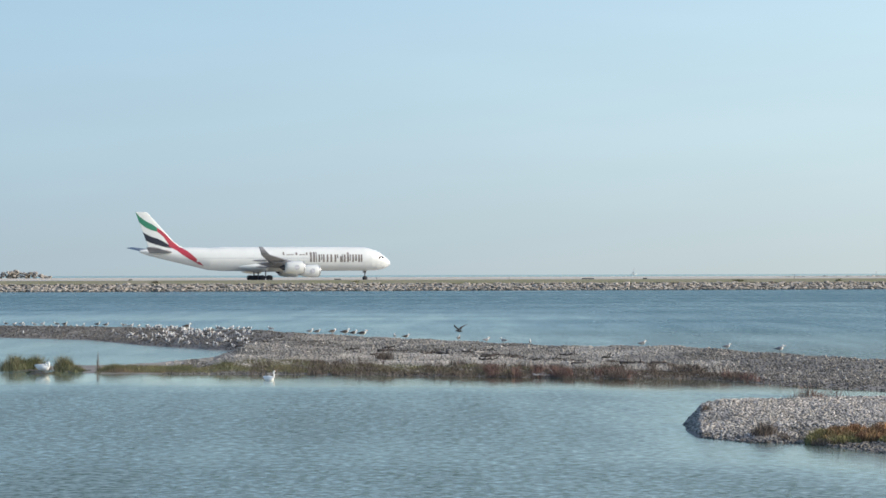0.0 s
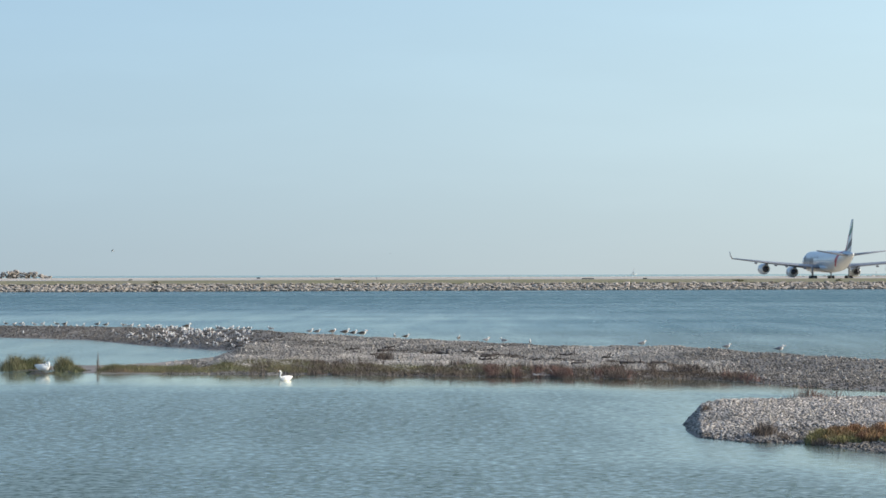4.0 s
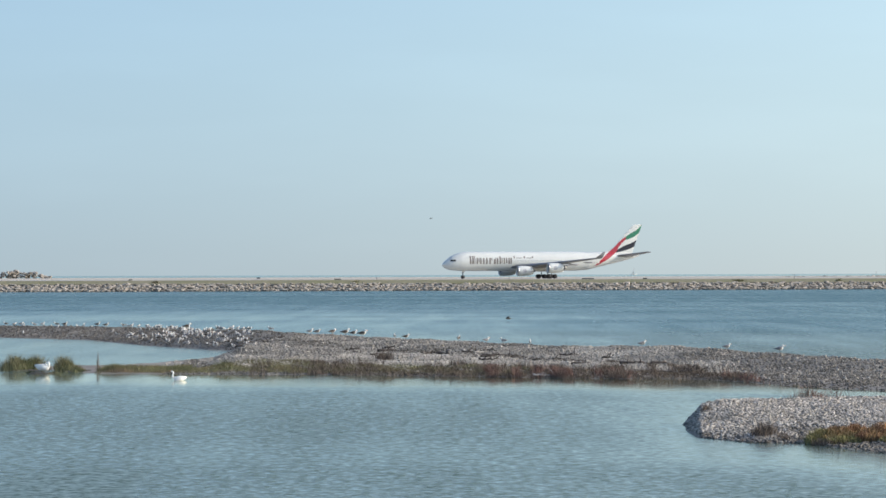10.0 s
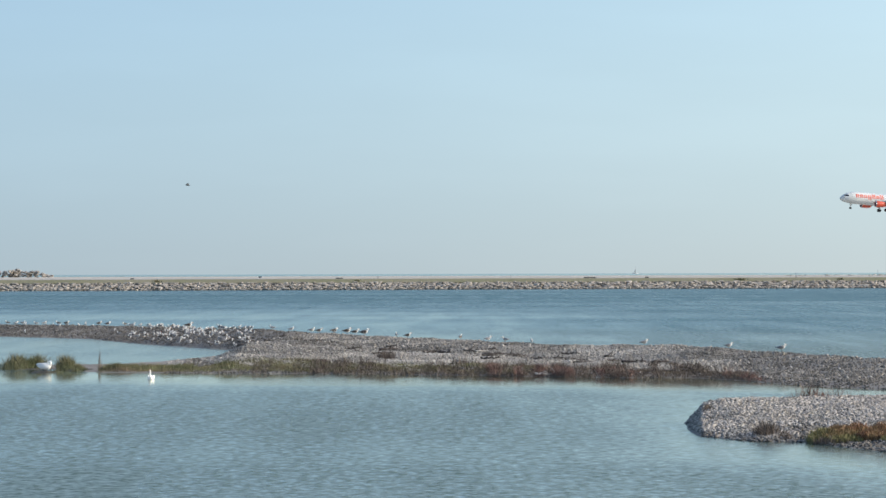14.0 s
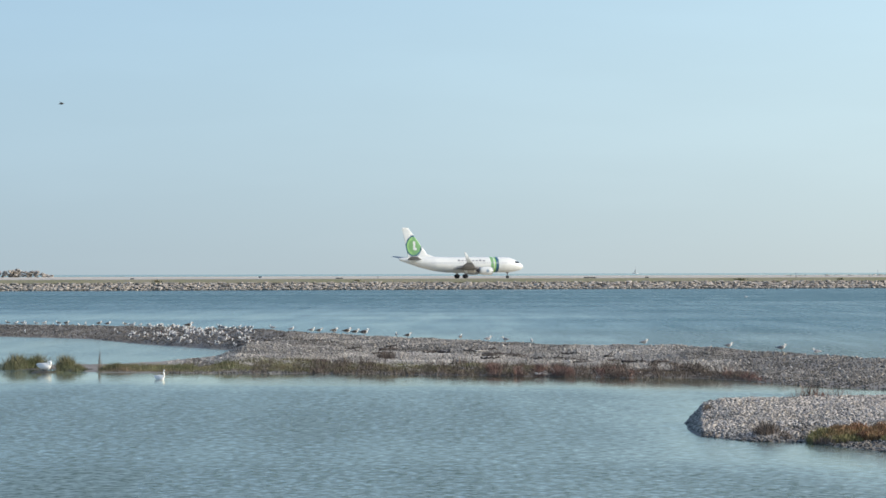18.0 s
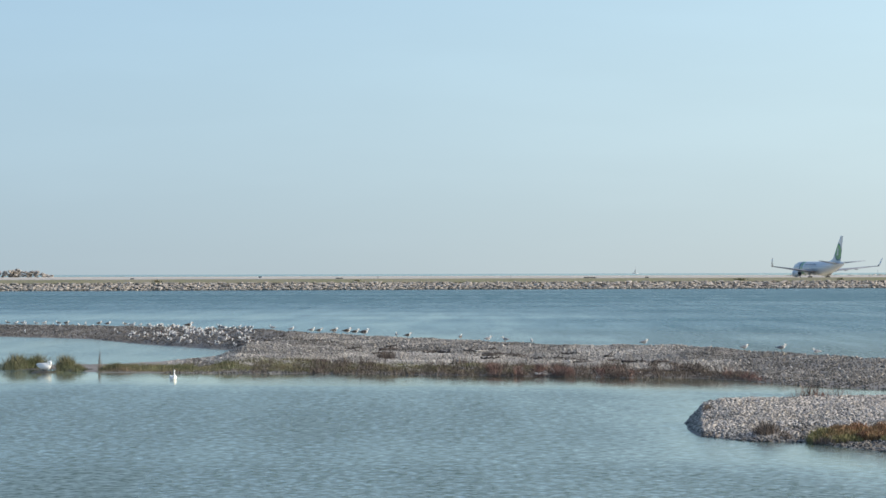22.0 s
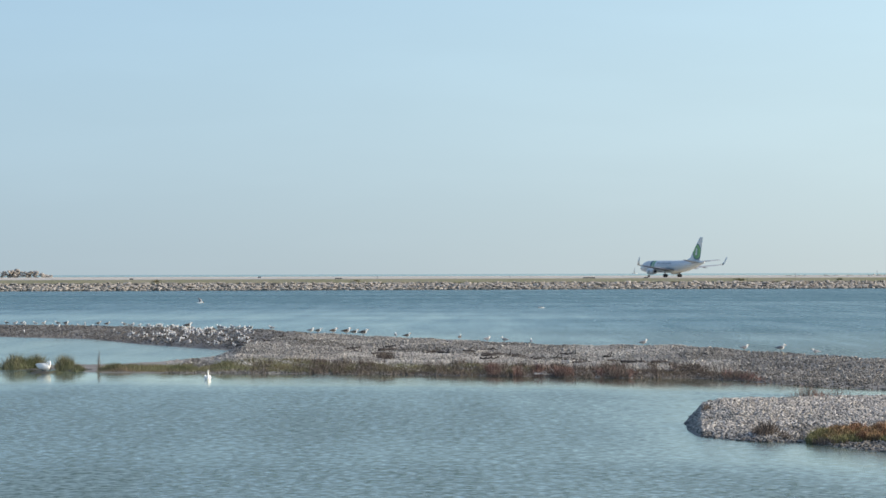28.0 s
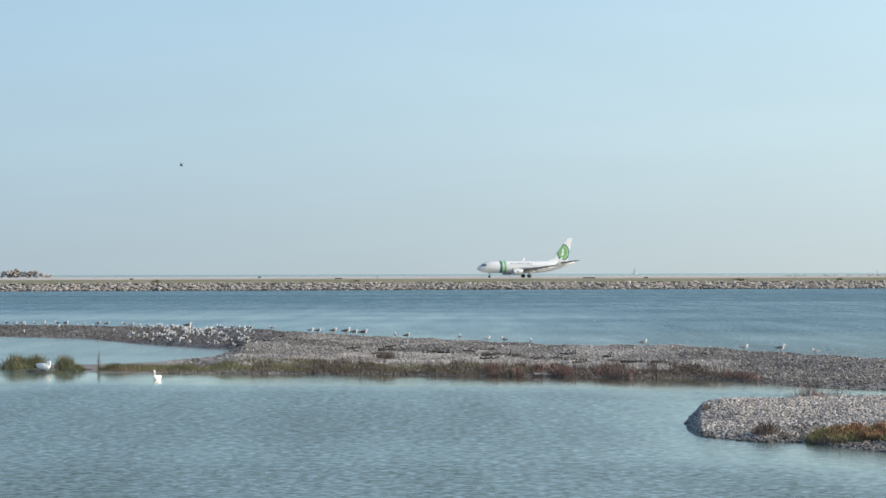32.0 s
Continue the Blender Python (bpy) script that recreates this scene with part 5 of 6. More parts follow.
def flying_gull(up, dark, label):
    g = empty("flying_gull")
    tagged(g, label, "gull", "gulls in the air")
    g.scale = (1.4, 1.4, 1.4)
    skin = M_BROWN if dark else M_PLUME
    part("body", bird_body([(-0.17, 0, 0.012, 0.01), (-0.10, 0, 0.04, 0.035), (0.02, 0, 0.06, 0.058), (0.10, 0.01, 0.048, 0.05), (0.16, 0.02, 0.034, 0.036), (0.2, 0.015, 0.02, 0.02)]), skin, g)
    part("bill", revolve([(0.195, 0.011), (0.235, 0.002)], "x", 8, (0, 0, 0.012)), M_BILL, g)
    part("tail", loft([[(-0.14, 0.03, -0.005), (-0.14, -0.03, -0.005), (-0.14, -0.03, 0.006), (-0.14, 0.03, 0.006)], [(-0.25, 0.06, -0.004), (-0.25, -0.06, -0.004), (-0.25, -0.06, 0.002), (-0.25, 0.06, 0.002)]]), skin, g)
    for side in (1, -1):
        rings = []
        for y, x0, c, k in ((0.04, 0.10, 0.17, 0.0), (0.2, 0.14, 0.15, 0.6), (0.34, 0.08, 0.12, 0.85), (0.5, -0.06, 0.03, 1.0)):
            z = 0.03 + up * y * (1.1 - 0.5 * k)
            rings.append([(x0, side * y, z), (x0 - c * 0.3, side * y, z + 0.012), (x0 - c, side * y, z), (x0 - c * 0.4, side * y, z - 0.008)])
        part("wing", loft(rings), M_BROWN if dark else M_MANTLE, g, "spread wing")
    return g


def swan(standing):
    g = empty("swan")
    tagged(g, "white swan preening at the grassy water's edge" if standing else "white swan with raised neck swimming on the lagoon", "swan")
    lift = 0.04 if standing else -0.05
    part("body", bird_body([(-0.33, 0.17 + lift, 0.02, 0.015), (-0.27, 0.15 + lift, 0.09, 0.055), (-0.12, 0.13 + lift, 0.14, 0.105), (0.08, 0.12 + lift, 0.145, 0.115), (0.2, 0.125 + lift, 0.11, 0.10), (0.27, 0.16 + lift, 0.06, 0.06)], 16), M_PLUME, g)
    for side in (1, -1):
        part("wing", loft([[(x, side * (y0 + 0.03 * math.sin(a)), z + h * math.cos(a)) for a in [2 * math.pi * k / 10 for k in range(10)]] for x, y0, z, h in
                           ((0.2, 0.09, 0.15 + lift, 0.03), (0.1, 0.125, 0.16 + lift, 0.08), (-0.08, 0.12, 0.18 + lift, 0.085), (-0.25, 0.075, 0.2 + lift, 0.05), (-0.36, 0.03, 0.21 + lift, 0.012))]), M_PLUME, g)
        if standing:
            part("leg", tube([(0.0, side * 0.07, 0.1), (0.01, side * 0.075, 0.0)], [0.02, 0.017], 8), M_DARK, g)
    if standing:
        neck = [(0.24, 0, 0.17 + lift), (0.29, 0, 0.25 + lift), (0.26, 0.02, 0.32 + lift), (0.18, 0.03, 0.32 + lift), (0.1, 0.05, 0.25 + lift)]
    else:
        neck = [(0.24, 0, 0.16 + lift), (0.32, 0, 0.22 + lift), (0.315, 0, 0.32 + lift), (0.275, 0, 0.4 + lift), (0.30, 0, 0.465 + lift), (0.34, 0, 0.475 + lift)]
    part("neck", tube(neck, [0.05, 0.04, 0.033, 0.03, 0.03, 0.032][:len(neck)], 10), M_PLUME, g)
    e, d = Vector(neck[-1]), (Vector(neck[-1]) - Vector(neck[-2])).normalized()
    head = part("head", tube([tuple(e - d * 0.03), tuple(e), tuple(e + d * 0.035), tuple(e + d * 0.06)], [0.025, 0.04, 0.034, 0.018], 10), M_PLUME, g)
    part("bill", tube([tuple(e + d * 0.05), tuple(e + d * 0.09), tuple(e + d * 0.125)], [0.017, 0.014, 0.006], 8), M_BILL, head, "orange bill")
    part("tail", loft([[(-0.28, 0.06, 0.15 + lift), (-0.28, -0.06, 0.15 + lift), (-0.28, -0.05, 0.18 + lift), (-0.28, 0.05, 0.18 + lift)], [(-0.4, 0.02, 0.2 + lift), (-0.4, -0.02, 0.2 + lift), (-0.4, -0.02, 0.21 + lift), (-0.4, 0.02, 0.21 + lift)]]), M_PLUME, g)
    return g


RB = random.Random(5)
pale = standing_gull(M_MANTLE, "white gull with grey wings standing on gravel")
pale.matrix_world = pose(*skyline(-0.0656), 0, 0, 200)
dusky = standing_gull(M_BROWN, "brown young gull standing on the gravel crest")
dusky.matrix_world = pose(*skyline(-0.0328), 0, 0, 10)
# birds along the crest: bearing, heading, size, brown or not
for b, h, k, brown in ((-0.1138, 180, 1, 1), (-0.1116, 20, 1, 0), (-0.1098, 0, 1, 0), (-0.1064, 180, 1, 0), (-0.1042, 30, 1, 0), (-0.1006, 170, 1.1, 1), (-0.0984, 10, 1.1, 1), (-0.0935, 90, 1, 0), (-0.0900, 0, 1.1, 1), (-0.0877, 10, 1.1, 1),
                       (-0.0833, 200, 1, 1), (-0.0667, 20, 1.5, 1), (-0.0585, 180, 1.1, 1), (-0.0347, 5, 1.1, 0), (-0.0288, 30, 1.15, 1), (-0.0255, 8, 1.3, 1), (-0.0234, 15, 1.15, 1), (-0.0210, 5, 1.35, 1), (-0.0449, 190, 1, 0),
                       (-0.0126, 90, 0.9, 0), (-0.0097, 0, 1, 1), (0.0040, 80, 1, 1), (0.0112, 20, 1, 0), (0.0157, 180, 1, 0), (0.0226, 90, 0.9, 0), (0.0518, 30, 1.05, 0), (0.0875, 8, 1.2, 0)):
    ob = copy_thing(dusky if brown else pale, pose(0, 0, 0))
    ob.matrix_world = pose(*skyline(b), 0, 0, h + RB.uniform(-15, 15)) @ Matrix.Scale(k, 4)
# the flock on the bar
placed = 0
while placed < 265:
    t = RB.random() ** 0.75
    b = -0.0885 + t * 0.0388
    y = RB.uniform(222, 285)
    z = land_height(b * y, y)
    if z < 0.12 or (b < -0.075 and RB.random() < 0.45):
        continue
    ob = copy_thing(pale if RB.random() < 0.8 else dusky, pose(0, 0, 0))
    ob.matrix_world = pose(b * y, y, z, 0, 0, RB.choice((0, 20, 90, 180, 200, 250, 300)) + RB.uniform(-30, 30)) @ Matrix.Scale(RB.uniform(0.72, 0.97), 4)
    placed += 1
for _ in range(16):
    b, y = RB.uniform(-0.114, -0.09), RB.uniform(255, 290)
    z = land_height(b * y, y)
    if z > 0.15:
        ob = copy_thing(pale, pose(b * y, y, z, 0, 0, RB.uniform(0, 360)))

visiting_gull = copy_thing(pale, pose(*skyline(-0.0400)))
strolling_gull = copy_thing(pale, pose(*skyline(0.0738)))
arriving_gull = copy_thing(pale, pose(*skyline(0.125)))
resting_swan = swan(True)
resting_swan.matrix_world = pose(-18.25, 175.2, 0.06, 0, 0, 325) @ Matrix.Scale(1.25, 4)
swimming_swan = swan(False)
swimming_swan.scale = (0.9, 0.9, 0.9)
g0 = flying_gull(.7, True, "brown-winged gull in flight")
g1 = flying_gull(.2, False, "white gull flying low over the water")
g2 = flying_gull(.3, True, "brown-winged gull in flight")
g3 = flying_gull(.9, False, "white gull flying low over the water")
g4 = flying_gull(.2, False, "white gull flying low over the water")
g5 = flying_gull(.5, False, "white gull flying low over the water")
g6 = flying_gull(.1, False, "white gull flying low over the water")
g7 = flying_gull(.4, False, "white gull flying low over the water")
g8 = flying_gull(.2, False, "white gull flying low over the water")
g9 = flying_gull(.6, False, "white gull flying low over the water")
g10 = flying_gull(.2, False, "white gull flying low over the water")
g11 = flying_gull(.3, True, "brown-winged gull in flight")
g12 = flying_gull(.4, True, "brown-winged gull in flight")
g13 = flying_gull(.2, True, "brown-winged gull in flight")
g14 = flying_gull(.8, True, "brown-winged gull in flight")
g15 = flying_gull(.1, True, "brown-winged gull in flight")
g16 = flying_gull(.15, True, "brown-winged gull in flight")
g17 = flying_gull(.3, False, "white gull flying low over the water")
g18 = flying_gull(.2, False, "white gull flying low over the water")
g19 = flying_gull(.3, True, "brown-winged gull in flight")


def motions():
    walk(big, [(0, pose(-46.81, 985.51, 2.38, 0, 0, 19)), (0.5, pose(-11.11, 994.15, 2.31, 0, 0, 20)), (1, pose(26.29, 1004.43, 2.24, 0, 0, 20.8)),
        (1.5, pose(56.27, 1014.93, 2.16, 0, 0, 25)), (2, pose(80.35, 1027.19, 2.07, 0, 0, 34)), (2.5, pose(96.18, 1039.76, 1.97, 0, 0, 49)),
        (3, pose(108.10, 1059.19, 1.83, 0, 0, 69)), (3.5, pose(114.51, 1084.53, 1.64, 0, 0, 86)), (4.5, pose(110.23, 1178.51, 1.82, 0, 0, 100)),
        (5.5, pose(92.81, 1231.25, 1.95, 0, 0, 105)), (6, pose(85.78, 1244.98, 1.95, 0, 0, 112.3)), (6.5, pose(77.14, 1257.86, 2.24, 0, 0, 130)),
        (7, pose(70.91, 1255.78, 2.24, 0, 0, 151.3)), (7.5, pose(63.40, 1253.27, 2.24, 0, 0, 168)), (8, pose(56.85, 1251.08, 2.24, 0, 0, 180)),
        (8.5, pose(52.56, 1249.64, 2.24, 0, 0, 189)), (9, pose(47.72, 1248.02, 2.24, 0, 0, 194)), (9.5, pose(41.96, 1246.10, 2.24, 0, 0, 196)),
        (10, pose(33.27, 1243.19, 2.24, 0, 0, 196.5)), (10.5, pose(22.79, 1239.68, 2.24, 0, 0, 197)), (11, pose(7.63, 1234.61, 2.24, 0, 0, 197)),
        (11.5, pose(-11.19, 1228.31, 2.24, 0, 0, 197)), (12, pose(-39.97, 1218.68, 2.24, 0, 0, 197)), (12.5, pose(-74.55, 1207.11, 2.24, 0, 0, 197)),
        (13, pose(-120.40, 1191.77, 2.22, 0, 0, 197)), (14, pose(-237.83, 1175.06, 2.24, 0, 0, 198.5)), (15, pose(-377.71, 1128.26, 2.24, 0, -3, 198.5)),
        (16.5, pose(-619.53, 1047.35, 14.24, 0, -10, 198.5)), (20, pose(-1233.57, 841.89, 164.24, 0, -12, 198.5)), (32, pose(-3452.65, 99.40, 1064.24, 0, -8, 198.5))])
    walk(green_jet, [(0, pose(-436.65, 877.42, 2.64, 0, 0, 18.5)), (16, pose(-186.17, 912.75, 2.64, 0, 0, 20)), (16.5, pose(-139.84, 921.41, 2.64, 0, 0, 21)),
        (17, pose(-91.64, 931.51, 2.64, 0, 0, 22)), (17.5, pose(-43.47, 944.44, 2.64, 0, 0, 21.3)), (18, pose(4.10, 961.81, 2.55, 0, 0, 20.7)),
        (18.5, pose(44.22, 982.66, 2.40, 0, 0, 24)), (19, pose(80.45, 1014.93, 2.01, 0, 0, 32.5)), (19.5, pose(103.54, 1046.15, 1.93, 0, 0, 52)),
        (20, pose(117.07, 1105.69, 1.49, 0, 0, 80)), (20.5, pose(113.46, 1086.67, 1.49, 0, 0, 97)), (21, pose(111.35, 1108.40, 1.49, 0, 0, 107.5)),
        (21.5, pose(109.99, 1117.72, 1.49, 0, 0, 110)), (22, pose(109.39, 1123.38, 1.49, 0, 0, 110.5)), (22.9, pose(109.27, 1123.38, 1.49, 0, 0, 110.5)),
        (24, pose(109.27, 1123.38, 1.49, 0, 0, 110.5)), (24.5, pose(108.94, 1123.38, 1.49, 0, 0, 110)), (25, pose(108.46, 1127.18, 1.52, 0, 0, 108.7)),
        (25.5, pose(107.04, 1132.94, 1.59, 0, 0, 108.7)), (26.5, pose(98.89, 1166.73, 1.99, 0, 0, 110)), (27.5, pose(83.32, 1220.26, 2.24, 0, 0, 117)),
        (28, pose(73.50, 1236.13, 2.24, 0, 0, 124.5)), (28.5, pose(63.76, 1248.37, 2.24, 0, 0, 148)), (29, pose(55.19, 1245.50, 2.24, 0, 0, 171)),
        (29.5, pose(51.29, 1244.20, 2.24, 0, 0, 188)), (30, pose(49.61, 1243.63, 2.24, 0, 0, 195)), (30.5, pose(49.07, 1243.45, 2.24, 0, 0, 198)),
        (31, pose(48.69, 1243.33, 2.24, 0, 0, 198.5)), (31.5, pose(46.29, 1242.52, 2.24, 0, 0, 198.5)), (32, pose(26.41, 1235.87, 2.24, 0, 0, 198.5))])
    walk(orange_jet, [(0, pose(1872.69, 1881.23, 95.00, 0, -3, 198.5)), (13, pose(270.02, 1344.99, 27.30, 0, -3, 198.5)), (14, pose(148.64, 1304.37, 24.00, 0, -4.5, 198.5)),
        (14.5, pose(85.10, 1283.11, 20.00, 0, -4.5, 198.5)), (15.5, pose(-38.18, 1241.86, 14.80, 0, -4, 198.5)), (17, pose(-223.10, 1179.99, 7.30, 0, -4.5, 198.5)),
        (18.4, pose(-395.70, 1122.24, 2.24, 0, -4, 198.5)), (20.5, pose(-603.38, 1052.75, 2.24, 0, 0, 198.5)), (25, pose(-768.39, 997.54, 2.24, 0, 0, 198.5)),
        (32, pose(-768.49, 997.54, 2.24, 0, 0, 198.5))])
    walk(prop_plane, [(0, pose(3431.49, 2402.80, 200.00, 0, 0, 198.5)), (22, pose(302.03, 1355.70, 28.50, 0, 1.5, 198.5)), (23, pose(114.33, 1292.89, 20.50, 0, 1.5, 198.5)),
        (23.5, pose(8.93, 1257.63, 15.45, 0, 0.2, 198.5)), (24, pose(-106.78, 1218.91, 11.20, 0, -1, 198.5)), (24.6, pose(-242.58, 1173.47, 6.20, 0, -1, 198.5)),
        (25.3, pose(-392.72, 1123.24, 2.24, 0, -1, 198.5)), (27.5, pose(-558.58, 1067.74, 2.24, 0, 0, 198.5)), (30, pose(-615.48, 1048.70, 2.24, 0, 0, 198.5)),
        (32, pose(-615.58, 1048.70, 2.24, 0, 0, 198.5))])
    walk(swimming_swan, [(0, pose(-7.41, 163.50, 0.00, 0, 0, 320)), (1, pose(-7.07, 163.50, 0.00, 0, 0, 300)), (2, pose(-6.78, 163.50, 0.00, 0, 0, 295)),
        (3, pose(-6.61, 163.50, 0.00, 0, 0, 250)), (3.5, pose(-6.54, 163.50, 0.00, 0, 0, 235)), (4.5, pose(-7.07, 163.50, 0.00, 0, 0, 200)),
        (5.5, pose(-8.03, 163.50, 0.00, 0, 0, 182)), (6, pose(-8.61, 163.50, 0.00, 0, 0, 182)), (6.5, pose(-9.21, 163.50, 0.00, 0, 0, 180)),
        (7, pose(-9.76, 163.50, 0.00, 0, 0, 180)), (7.5, pose(-10.10, 163.50, 0.00, 0, 0, 180)), (8, pose(-10.39, 163.50, 0.00, 0, 0, 180)),
        (9, pose(-10.80, 163.50, 0.00, 0, 0, 178)), (10, pose(-11.23, 163.50, 0.00, 0, 0, 180)), (11, pose(-11.64, 163.50, 0.00, 0, 0, 182)),
        (12, pose(-11.95, 163.50, 0.00, 0, 0, 190)), (13, pose(-12.09, 163.50, 0.00, 0, 0, 215)), (14, pose(-12.50, 163.50, 0.00, 0, 0, 265)),
        (16.5, pose(-12.55, 163.50, 0.00, 0, 0, 310)), (17, pose(-12.48, 163.50, 0.00, 0, 0, 320)), (18, pose(-12.14, 163.50, 0.00, 0, 0, 315)),
        (19, pose(-11.76, 163.50, 0.00, 0, 0, 305)), (20, pose(-11.37, 163.50, 0.00, 0, 0, 275)), (20.5, pose(-11.23, 163.50, 0.00, 0, 0, 225)),
        (21, pose(-11.37, 163.50, 0.00, 0, 0, 200)), (21.5, pose(-11.49, 163.50, 0.00, 0, 0, 245)), (22, pose(-11.57, 163.50, 0.00, 0, 0, 285)),
        (22.5, pose(-11.52, 163.50, 0.00, 0, 0, 295)), (23, pose(-10.76, 163.50, 0.00, 0, 0, 308)), (24, pose(-10.72, 163.50, 0.00, 0, 0, 312)),
        (25, pose(-10.60, 163.50, 0.00, 0, 0, 308)), (26.5, pose(-10.45, 163.50, 0.00, 0, 0, 305)), (27.5, pose(-10.28, 163.50, 0.00, 0, 0, 312)),
        (28, pose(-10.07, 163.50, 0.00, 0, 0, 278)), (28.5, pose(-9.90, 163.50, 0.00, 0, 0, 258)), (29, pose(-9.75, 163.50, 0.00, 0, 0, 255)),
        (29.5, pose(-9.68, 163.50, 0.00, 0, 0, 238)), (30, pose(-9.71, 163.50, 0.00, 0, 0, 232)), (30.5, pose(-11.70, 163.50, 0.00, 0, 0, 182)),
        (31, pose(-11.94, 163.50, 0.00, 0, 0, 187)), (31.5, pose(-12.06, 163.50, 0.00, 0, 0, 215)), (32, pose(-12.21, 163.50, 0.00, 0, 0, 250))])
    walk(g0, [(0, pose(1.02, 240.00, 0.88, 0, 0, 141)), (0.7, pose(-11.18, 250.00, 1.17, 0, 0, 142)), (1.5, pose(-24.47, 260.00, 1.64, 0, 0, 163)),
        (2.5, pose(-43.36, 260.00, 2.08, 0, 0, 180)), (32, pose(-43.36, 260.00, 2.58, 0, 0, 180))])
    walk(g1, [(0, pose(107.29, 600.00, 8.77, 0, 0, 180)), (2, pose(45.53, 600.00, 8.95, 0, 0, 180)), (3, pose(-3.44, 600.00, 8.21, 0, 0, 180)), (4, pose(-51.53, 600.00, 7.91, 0, 0, 180)),
        (5.5, pose(-95.65, 600.00, 8.48, 0, 0, 180)), (19.3, pose(-83.27, 600.00, 9.63, 0, 0, 0)), (20, pose(-53.54, 600.00, 10.86, 0, 0, 60)), (20.7, pose(-83.27, 600.00, 12.27, 0, 0, 180)),
        (32, pose(-85.03, 600.00, 12.27, 0, 0, 180))])
    walk(g2, [(0, pose(-138.68, 560.00, 10.01, 0, 0, 0)), (5, pose(-59.62, 560.00, 10.60, 0, 0, 0)), (6, pose(-34.09, 560.00, 12.34, 0, 0, 0)), (7, pose(-1.98, 560.00, 14.55, 0, 0, 0)),
        (8.5, pose(75.44, 560.00, 16.80, 0, 0, 0)), (30.9, pose(80.35, 560.00, 11.76, 0, 0, 180)), (31.5, pose(33.26, 560.00, 14.73, 0, 0, 170)), (31.8, pose(-12.84, 560.00, 18.35, 0, 0, 170)),
        (32, pose(-38.20, 560.00, 20.00, 0, 0, 170))])
    walk(g3, [(0, pose(128.19, 480.00, 0.30, 0, 0, 180)), (5, pose(50.54, 480.00, 0.63, 0, 0, 180)), (6, pose(10.94, 480.00, 1.10, 0, 0, 180)), (7, pose(-48.14, 480.00, 1.27, 0, 0, 180)),
        (8, pose(-104.75, 480.00, 1.43, 0, 0, 180)), (19.3, pose(-82.39, 600.00, 8.75, 0, 0, 0)), (20, pose(-52.84, 600.00, 10.25, 0, 0, 40)), (20.7, pose(-82.39, 600.00, 11.39, 0, 0, 180)),
        (32, pose(-84.15, 600.00, 11.39, 0, 0, 180))])
    walk(g4, [(0, pose(111.69, 470.00, 0.30, 0, 0, 180)), (5, pose(42.58, 470.00, 0.38, 0, 0, 180)), (6, pose(3.39, 470.00, 0.77, 0, 0, 180)),
        (7, pose(-38.71, 470.00, 1.38, 0, 0, 180)), (8, pose(-95.66, 470.00, 1.55, 0, 0, 180)), (32, pose(-95.66, 470.00, 2.05, 0, 0, 180))])
    walk(g5, [(0, pose(84.72, 380.00, 0.30, 0, 0, 180)), (5, pose(28.84, 380.00, 0.65, 0, 0, 193)), (6, pose(-0.48, 360.00, 0.67, 0, 0, 200)),
        (7, pose(-26.68, 360.00, 1.28, 0, 0, 180)), (8, pose(-62.68, 360.00, 1.65, 0, 0, 180)), (32, pose(-62.68, 360.00, 2.15, 0, 0, 180))])
    walk(g6, [(0, pose(74.96, 360.00, 0.45, 0, 0, 180)), (5, pose(32.61, 360.00, 0.58, 0, 0, 180)), (6, pose(3.23, 360.00, 0.50, 0, 0, 180)),
        (7, pose(-22.29, 360.00, 1.11, 0, 0, 180)), (8, pose(-57.39, 360.00, 1.63, 0, 0, 180)), (32, pose(-57.39, 360.00, 2.13, 0, 0, 180))])
    walk(g7, [(0, pose(80.75, 320.00, 0.40, 0, 0, 180)), (5, pose(33.69, 320.00, 0.30, 0, 0, 180)), (6, pose(3.11, 320.00, 0.30, 0, 0, 170)),
        (7, pose(-23.49, 330.00, 0.82, 0, 0, 170)), (8, pose(-52.61, 330.00, 1.39, 0, 0, 180)), (32, pose(-52.61, 330.00, 1.89, 0, 0, 180))])
    walk(g8, [(0, pose(111.04, 440.00, 0.30, 0, 0, 180)), (5, pose(41.15, 440.00, 0.46, 0, 0, 180)), (6, pose(16.95, 440.00, 0.66, 0, 0, 180)),
        (7, pose(-5.44, 440.00, 0.46, 0, 0, 204)), (8, pose(-27.11, 420.00, 0.53, 0, 0, 202)), (9, pose(-54.60, 420.00, 0.48, 0, 0, 180)),
        (32, pose(-54.60, 420.00, 0.98, 0, 0, 180))])
    walk(g9, [(0, pose(90.85, 360.00, 0.30, 0, 0, 180)), (5, pose(37.91, 360.00, 0.30, 0, 0, 180)), (6, pose(13.76, 360.00, 0.42, 0, 0, 180)),
        (7, pose(0.85, 360.00, 0.62, 0, 0, 180)), (8, pose(-12.55, 360.00, 0.71, 0, 0, 180)), (9, pose(-44.15, 360.00, 0.54, 0, 0, 180)),
        (32, pose(-44.15, 360.00, 1.04, 0, 0, 180))])
    walk(g10, [(0, pose(142.31, 480.00, 0.30, 0, 0, 180)), (6, pose(71.72, 480.00, 0.30, 0, 0, 195)), (7, pose(33.75, 450.00, 0.58, 0, 0, 237)),
        (8, pose(-7.25, 360.00, 0.59, 0, 0, 232)), (9, pose(-36.21, 360.00, 0.51, 0, 0, 180)), (10, pose(-67.98, 360.00, 0.60, 0, 0, 180)),
        (32, pose(-67.98, 360.00, 1.10, 0, 0, 180))])
